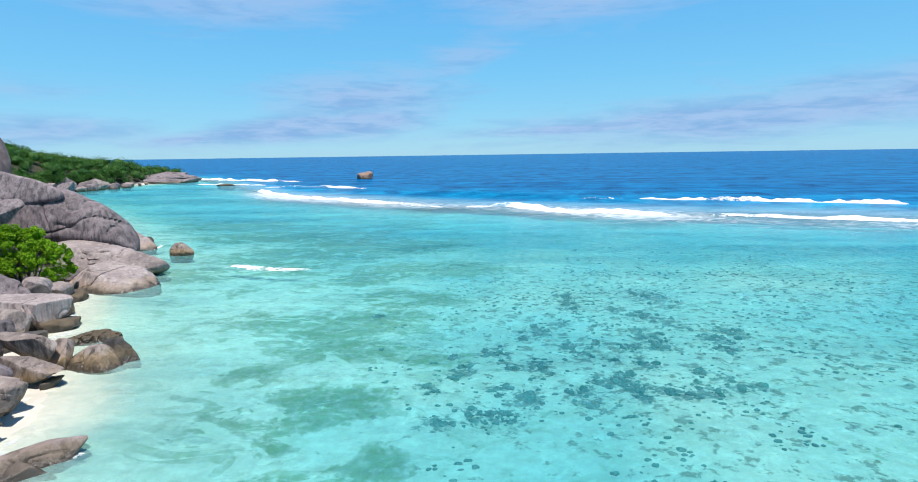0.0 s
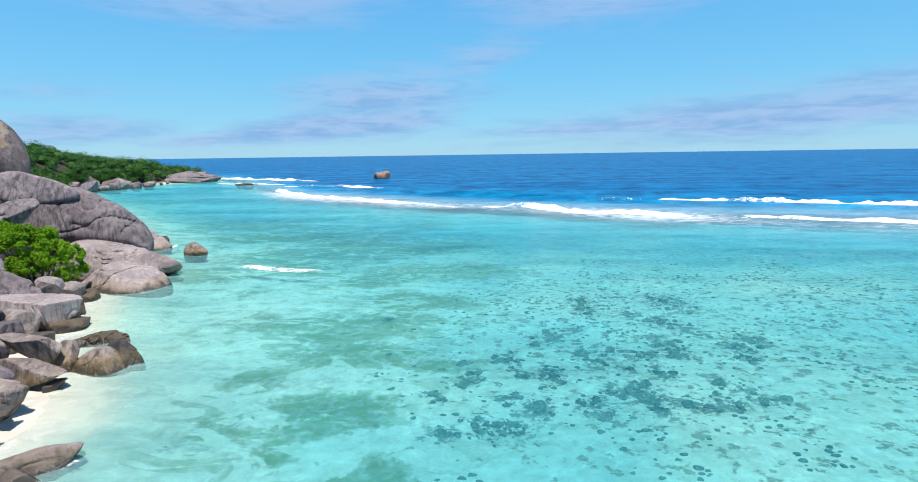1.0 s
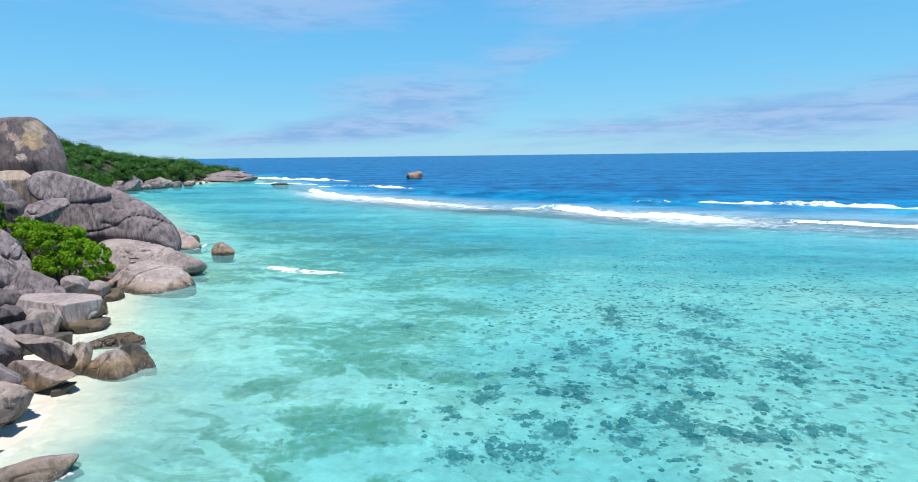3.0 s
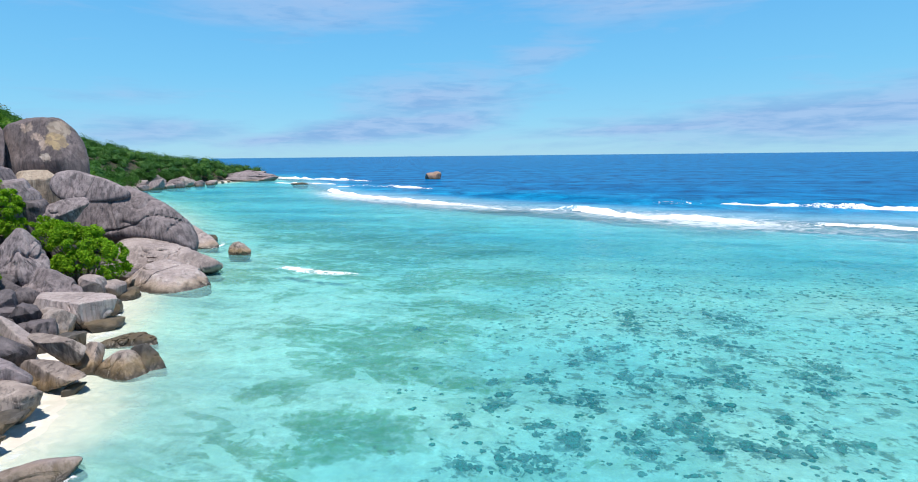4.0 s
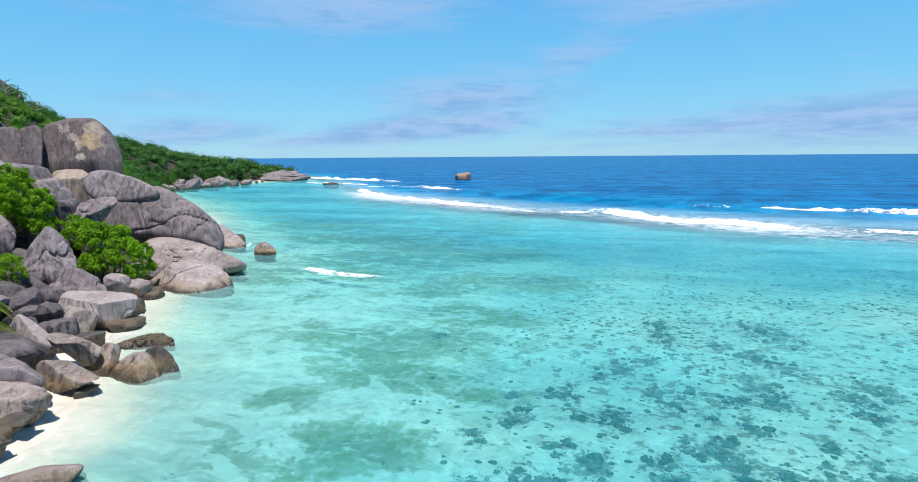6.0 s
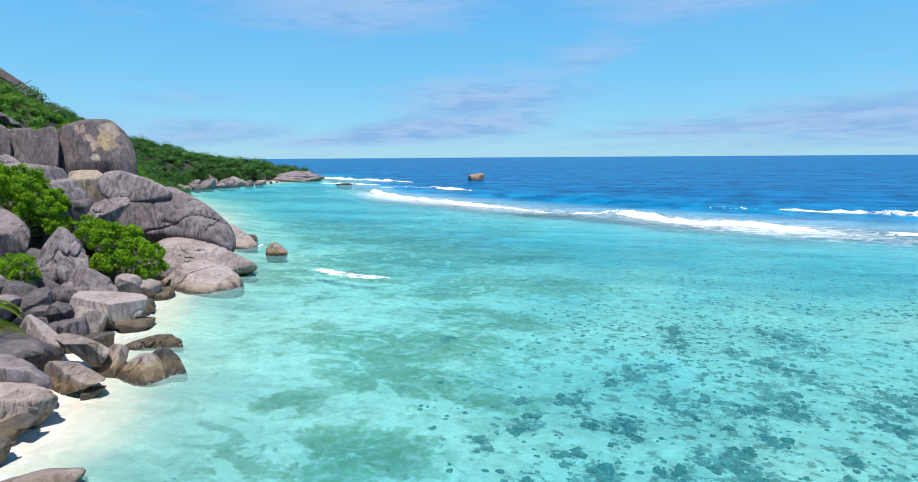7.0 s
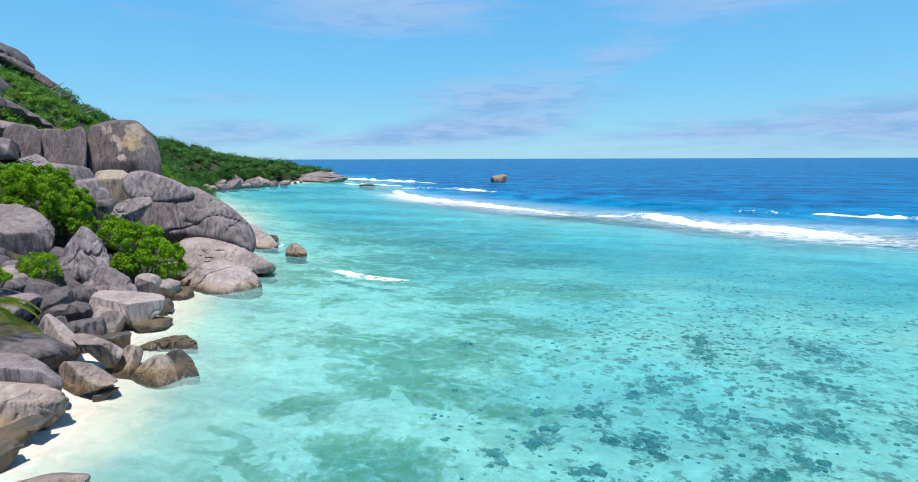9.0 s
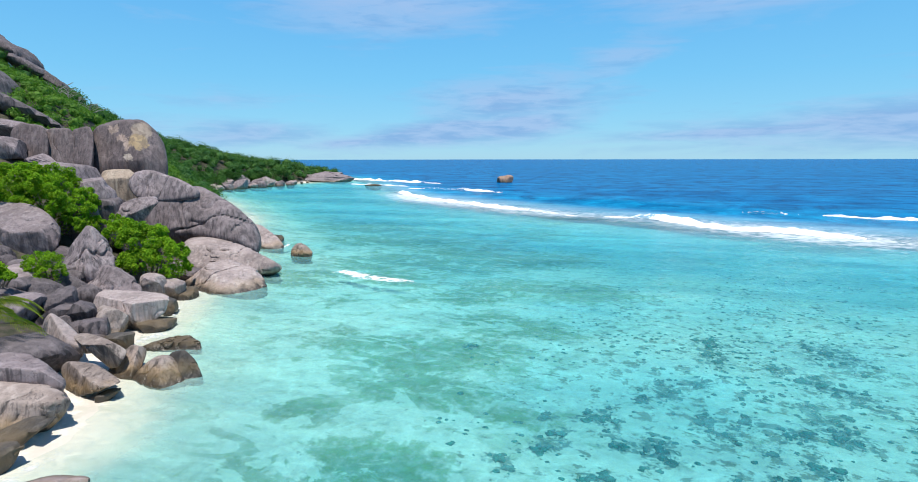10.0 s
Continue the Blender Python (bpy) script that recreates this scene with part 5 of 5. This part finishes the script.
def tree(at, r, h, seed):
    """A broad tree of the hillside: tapered trunk, limbs, and a crown of leaf clumps with gaps."""
    rng = np.random.default_rng(seed)
    thing = new("tree")
    thing.location = (at[0], at[1], height_at(*at) - 0.2)
    part("trunk", joined("trunk", [tube([(0, 0, 0), (0.15, 0.1, h * 0.45), (0, 0.2, h * 0.75)], [0.3, 0.22, 0.12], 8)], BARK), thing)
    cs, ns = [], []
    for k in range(9):
        a = 2 * math.pi * k / 9 + rng.uniform(-0.3, 0.3)
        e = np.array([math.cos(a) * r * rng.uniform(0.3, 0.8), math.sin(a) * r * rng.uniform(0.3, 0.8), h - r * rng.uniform(0.15, 0.75)])
        part("limb", joined("limb", [tube([(0.1, 0.1, h * 0.4), e * (0.55, 0.55, 0.85), e], [0.11, 0.07, 0.03])], BARK), thing)
        for _ in range(5):
            d = rng.normal(size=(60, 3))
            d /= np.linalg.norm(d, axis=1, keepdims=True)
            cs.append(e + rng.normal(size=3) * r * 0.25 + d * r * rng.uniform(0.2, 0.32) * (1, 1, 0.8))
            ns.append(d * 0.6 + (0, 0, 0.5))
    v, f = leaf_cloud(np.concatenate(cs), np.concatenate(ns), 0.4, 0.3, rng)
    part("crown", mesh_of("crown", v, f, WOODS, False), thing)
    return tagged(thing, "dark green broad-leaved tree standing above the woodland", "tree", "trees of the hillside")


def palm(crown):
    """A coconut palm: ringed trunk and arching fronds of many leaflets."""
    rng = np.random.default_rng(31)
    crown = np.array(crown)
    foot = np.array([crown[0] - 1.2, crown[1] - 0.6, 0])
    foot[2] = height_at(foot[0], foot[1]) - 0.2
    thing = new("palm")
    thing.location = foot
    top = crown - foot
    part("trunk", joined("trunk", [tube([(0, 0, 0), top * 0.4 + (-0.3, -0.1, 0), top * 0.8 + (-0.15, 0, 0), top], [0.2, 0.15, 0.13, 0.12], 8)], BARK), thing)
    for k in range(13):
        a = radians(360 / 13 * k + rng.uniform(-10, 10))
        reach, lift = rng.uniform(2.6, 3.4), rng.uniform(-0.1, 0.9)
        u = np.linspace(0, 1, 34)
        rib = np.stack([np.cos(a) * reach * u, np.sin(a) * reach * u, lift * np.sin(u * 2.2) - 1.5 * u**2.2], -1)
        verts, faces = [np.array(x) for x in tube(rib[::4].tolist(), np.linspace(0.035, 0.008, len(rib[::4])), 4)]
        pieces = [(verts.tolist(), faces.tolist())]
        for n in range(3, 34):
            for side in (-1, 1):
                out = np.array([-np.sin(a), np.cos(a), 0]) * side * 0.8 + np.array([np.cos(a), np.sin(a), 0]) * 0.55 + (0, 0, -0.35)
                out /= np.linalg.norm(out)
                l = 0.75 * math.sin(math.pi * (0.12 + 0.86 * n / 34)) ** 0.7
                w = np.array([np.cos(a), np.sin(a), 0]) * 0.03
                p0 = rib[n]
                p1, p2 = p0 + out * l * 0.5 + w, p0 + out * l - (0, 0, 0.2 * l)
                pieces.append(([tuple(p0), tuple(p1), tuple(p2), tuple(p0 + out * l * 0.5 - w)], [(0, 1, 2), (0, 2, 3)]))
        part("frond", joined("frond", pieces, FROND, False), thing, "yellow-green drooping frond").location = top
    return tagged(thing, "coconut palm with yellow-green drooping fronds among boulders", "palm")


def dead_tree(at, seed):
    """A bare bleached tree on the slope."""
    rng = np.random.default_rng(seed)
    thing = new("dead_tree")
    z = height_at(*at)
    thing.location = (at[0], at[1], z)
    part("trunk", joined("trunk", [tube([(0, 0, -0.2), (0.2, 0, 1.6), (0.1, 0.2, 3.4)], [0.16, 0.17, 0.12])], DEADWOOD), thing)
    for _ in range(11):
        a, l = rng.uniform(0, 6.28), rng.uniform(1.6, 3.4)
        b = Vector((0.15, 0.1, rng.uniform(1.4, 3.4)))
        m = b + Vector((math.cos(a) * l * 0.5, math.sin(a) * l * 0.5, l * 0.3))
        e = m + Vector((math.cos(a + 0.4) * l * 0.5, math.sin(a + 0.4) * l * 0.5, l * rng.uniform(-0.1, 0.35)))
        s1 = e + Vector((math.cos(a - 0.9) * l * 0.3, math.sin(a - 0.9) * l * 0.3, l * 0.1))
        part("branch", joined("branch", [tube([b, m, e], [0.08, 0.055, 0.02]), tube([m, (m + s1) / 2, s1], [0.06, 0.04, 0.02])], DEADWOOD), thing)
    return tagged(thing, "bare bleached tree with forked branches on the hillside", "tree", "dead trees on the slope")


rng = np.random.default_rng(5)
spots, scrub = [], []
px = np.concatenate([rng.uniform(-330, -60, 12000), rng.uniform(-170, -62, 12000)])
py = np.concatenate([rng.uniform(60, 300, 12000), rng.uniform(70, 113, 12000)])
sd, gh = inland(px, py), terrain(px, py)
bare = fbm(np.stack([px * 0.03, py * 0.03, 0 * px], -1), 3)
taken = {}
for x, y, s, z, b in zip(px, py, sd, gh, bare):
    if s < (3.5 if y > 110 else 13) or s > 115 or y < 68 or (y < 84 and s < 24) or (z > 66 and b > 0.1):
        continue
    near = y < 112 and s < 70 and b > -0.45
    r = rng.uniform(0.9, 1.7) if near else rng.uniform(1.7, 3.2) + (rng.uniform() < 0.15) * rng.uniform(0.5, 1.6)
    cell = 2.2 if near else 3.9
    key = (near, round(x / cell), round(y / cell))
    if key in taken:
        continue
    taken[key] = 1
    (scrub if near else spots).append((x, y, z, r, r * 0.8 + rng.uniform(0.2, 1.0 if near else 2.6)))
woods("woodland", "dense dark green tropical woodland on the hillside", spots, 6, WOODS)
woods("hill_scrub", "bright green scrub on the slope above the cliff", scrub, 7, SCRUB, 0.3)
shrub("bright green leafy shrub between granite boulders", [(-38.3, 46.3, 4.9, 1.9, 2.2, 1.5), (-36.0, 46.3, 3.5, 1.5, 2.2, 1.7), (-41.5, 47.2, 5.1, 1.4, 2.0, 1.4), (-38.5, 45.7, 3.0, 1.7, 2.0, 1.3), (-42.3, 47.5, 6.0, 1.0, 1.6, 1.0), (-35.3, 46.6, 2.3, 0.9, 1.6, 0.9)], 26000, 21)
shrub("large bright green leafy shrub behind the grey boulder", [(-52.5, 46.2, 10.0, 2.4, 2.6, 1.8), (-48.4, 46.7, 9.7, 1.9, 2.4, 2.0), (-46.7, 47.2, 7.6, 1.5, 2.2, 2.3), (-48.6, 46.1, 6.5, 1.7, 2.0, 1.7), (-57.7, 45.7, 9.0, 2.6, 2.6, 2.9), (-45.6, 47.0, 6.0, 0.9, 1.5, 1.2), (-51.3, 46.6, 8.4, 2.7, 2.0, 1.7)], 42000, 22)
shrub("small thin-leaved shrub with pale twigs", [(-39.5, 37.9, 4.5, 1.3, 1.2, 0.7), (-38.8, 37.9, 3.4, 0.9, 1.2, 1.0), (-40.2, 37.6, 3.9, 0.8, 1.0, 0.6)], 5000, 23, leaf=0.14)
shrub("low green shrub at the foot of the boulders", [(-40.5, 34.4, 4.1, 1.2, 1.4, 1.3), (-37.6, 34.2, 4.2, 0.4, 0.6, 0.3)], 5000, 24)
palm((-30.4, 27.5, 4.2))
dead_tree((-118.8, 108.0), 41)
dead_tree((-120.1, 104.0), 42)
dead_tree((-126.5, 112.0), 43)
dead_tree((-113.1, 106.0), 44)
tree((-151.0, 215.0), 2.4, 5.2, 60)
tree((-149.3, 200.0), 2.9, 6.7, 61)
tree((-150.3, 208.0), 3.4, 6.2, 62)
tree((-152.2, 226.0), 2.6, 5.7, 63)
tree((-151.4, 238.0), 3.1, 5.2, 64)
tree((-141.4, 172.0), 2.4, 6.7, 65)
tree((-130.3, 150.0), 2.9, 6.2, 66)
tree((-146.0, 186.0), 3.4, 5.7, 67)
tree((-120.0, 132.0), 2.6, 5.2, 68)
tree((-135.1, 160.0), 3.1, 6.7, 69)

# ---- coral and breakers ----


def coral_lumps(rows, rng):
    """Low knobbly coral heads: rows of (x, y, radius, height)."""
    dirs, faces = sphere(2)
    pieces_v, pieces_f, at = [], [], 0
    tall = terrain([q[0] for q in rows], [q[1] for q in rows])
    for (x, y, r, h), z in zip(rows, tall):
        k = 1 + 0.35 * fbm(dirs * 1.8 + rng.uniform(0, 90, 3), 3)
        pieces_v.append(dirs * k[:, None] * (r * rng.uniform(0.8, 1.3), r * rng.uniform(0.6, 1.0), h) + (x, y, z))
        pieces_f.append(faces + at)
        at += len(dirs)
    return np.concatenate(pieces_v), np.concatenate(pieces_f)


rng = np.random.default_rng(11)
HEADS = []
for n in range(8):
    dirs, faces = sphere(3)
    k = 1 + 0.55 * fbm(dirs * 2.2 + n * 11.3, 4, 0.65)
    HEADS.append(mesh_of("coral_head", dirs * k[:, None] * (1.0, 0.75, 0.45), faces, CORAL))
for x, y, a, b in PATCHES + PATCHES_FARTHER + PATCHES_LOW:
    patch = new("coral_patch")
    base = np.array([x, y, height_at(x, y)])
    patch.location = base
    for _ in range(min(48, max(9, int(a * b * 32)))):
        u, w = rng.normal(size=2) * 0.6
        r = 0.05 + 0.24 * rng.uniform() ** 2.5
        head = part("coral_head", HEADS[rng.integers(8)], patch)
        head.location = (u * a, w * b, height_at(x + u * a, y + w * b) - base[2])
        head.rotation_euler = (0, 0, rng.uniform(0, 6.28))
        head.scale = (r, r, r)
    tagged(patch, "patch of dark knobbly coral heads on pale sand", "coral", "coral patches of the lagoon")
px, py = rng.uniform(-8, 48, 14000), rng.uniform(15, 78, 14000)
want = np.interp(px, [-8, 2, 12, 48], [0.08, 0.5, 1, 0.7]) * np.interp(py, [15, 50, 78], [1, 0.8, 0.3])
clump = fbm(np.stack([px * 0.25, py * 0.25, 0 * px + 3], -1), 2)
take = np.flatnonzero(rng.uniform(size=14000) < want * np.clip(clump + 0.35, 0, 1))[:1800]
rows = [(px[k], py[k], r, r * 0.5) for k, r in zip(take, rng.uniform(0.06, 0.18, len(take)))]
v, f = coral_lumps(rows, rng)
tagged(new("coral_rubble", mesh_of("coral_rubble", v, f, CORAL)), "scattered small dark coral heads and rubble on sand", "coral", kind="stuff")


def breaker(label, line, height, width, seed, keep=0.62, name="breaking_wave"):
    """A breaking wave: a rolling white ridge with ragged crest along a line of places, and its spilled foam in front."""
    rng = np.random.default_rng(seed)
    line = np.array(line, float)
    leg = np.hypot(*np.diff(line, axis=0).T)
    dist = np.concatenate([[0], np.cumsum(leg)])
    s = np.arange(0, dist[-1], 0.45)
    px, py = np.interp(s, dist, line[:, 0]), np.interp(s, dist, line[:, 1])
    wob = 1.2 * fbm(np.stack([s * 0.07, 0 * s + seed, 0 * s], -1), 3)
    tx, ty = np.gradient(px), np.gradient(py)
    tl = np.hypot(tx, ty)
    nx, ny = ty / tl, -tx / tl          # towards the lagoon
    if (nx * 0.4 - ny).mean() < 0:
        nx, ny = -nx, -ny
    taper = np.clip(np.minimum(s, dist[-1] - s) / (0.12 * dist[-1] + 1), 0, 1) ** 0.6
    hs = height * taper * (0.65 + 0.6 * fbm(np.stack([s * 0.25, 0 * s + 3 * seed, 0 * s], -1), 3))
    profile = [(-1.0, 0.0, 0.1), (-0.7, 0.35, 0.35), (-0.4, 0.8, 0.75), (-0.15, 1.0, 1.0), (0.1, 0.95, 1.0), (0.3, 0.7, 1.0), (0.42, 0.4, 1.0), (0.6, 0.22, 0.85), (0.8, 0.12, 0.6), (1.1, 0.07, 0.4), (1.5, 0.03, 0.1)]
    rows_v, rows_k = [], []
    for u, h, k in profile:
        j = 0.25 * fbm(np.stack([s * 1.1, 0 * s + u * 9, 0 * s + seed], -1), 3)
        o = (u + 0.3 * j) * width + wob
        z = np.maximum(h * hs * (1 + j), 0.02 + 0.02 * h)
        rows_v.append(np.stack([px + nx * o, py + ny * o, z], -1))
        rows_k.append(np.clip(k * (0.5 + 0.5 * taper) * keep / 0.62 * (0.86 + 0.5 * vnoise(np.stack([s * 0.12, 0 * s + seed, 0 * s], -1))), 0, 1.2))
    v = np.concatenate(rows_v)
    n = len(s)
    i = np.arange(n - 1)
    f = np.concatenate([np.stack([i + n * a, i + 1 + n * a, i + 1 + n * (a + 1), i + n * (a + 1)], -1) for a in range(len(profile) - 1)])
    base = np.array([line[:, 0].mean(), line[:, 1].mean(), 0])
    me = mesh_of(name, v - base, f, FOAM)
    attribute(me, "keep", np.concatenate(rows_k))
    ob = new(name, me)
    ob.location = base
    return tagged(ob, label, "wave", "breakers on the reef")


breaker("white breaking wave along the far reef by the point", [(-150, 297), (-128, 286), (-105, 273), (-73, 253)], 0.9, 2.6, 1, 0.72)
breaker("low white foam line inside the far reef", [(-118, 243), (-100, 236), (-80, 228)], 0.35, 1.6, 8, 0.6)
breaker("white foam wave near the small islet", [(-74, 214), (-61, 210), (-49, 206), (-33, 195)], 0.75, 2.8, 2, 0.72)
breaker("long white breaking wave on the reef edge", [(-76, 196), (-73, 192), (-50, 164), (-23, 138), (-10, 130), (-2, 123)], 0.65, 2.0, 3, 0.7)
breaker("broad white breaking wave with spilled foam", [(3, 123), (14, 118), (21, 111), (33, 106), (42, 101)], 0.8, 2.4, 4, 0.72)
breaker("white foam wave running over the reef", [(46, 98), (53, 97), (60, 94), (82, 87)], 0.55, 1.8, 5, 0.64)
breaker("white crest breaking on a dark blue swell", [(30, 137), (38, 133), (52, 128), (65, 125), (80, 116), (100, 107)], 1.15, 1.6, 6, 0.7)
breaker("thin patch of foam spreading behind the reef", [(8, 105), (16, 101), (22, 97)], 0.06, 2.4, 9, 0.26)
breaker("small white wave of thin foam crossing the lagoon", [(-25.5, 60.5), (-21.8, 59.0), (-18.8, 58.1), (-15.2, 57.2)], 0.16, 1.5, 7, 0.33)
# foam round the feet of the rocks
for n, foot_line in enumerate(([(-31.6, 47.4), (-30.6, 49.5), (-30.6, 52.2), (-32.0, 55.7)], [(-20.6, 28.6), (-18.9, 29.2), (-18.5, 30.8), (-19.6, 32.2)], [(-42.0, 69.6), (-42.2, 73.0), (-44.4, 77.0)],
                               [(-29.0, 37.4), (-30.6, 40.8), (-32.0, 43.8)], [(-36.4, 65.4), (-34.6, 65.3), (-33.4, 67.2)], [(-16.6, 19.4), (-15.4, 20.6), (-16.0, 22.2)])):
    breaker("broken white foam lapping round a rock foot", foot_line, 0.08, 0.45, 20 + n, 0.36)
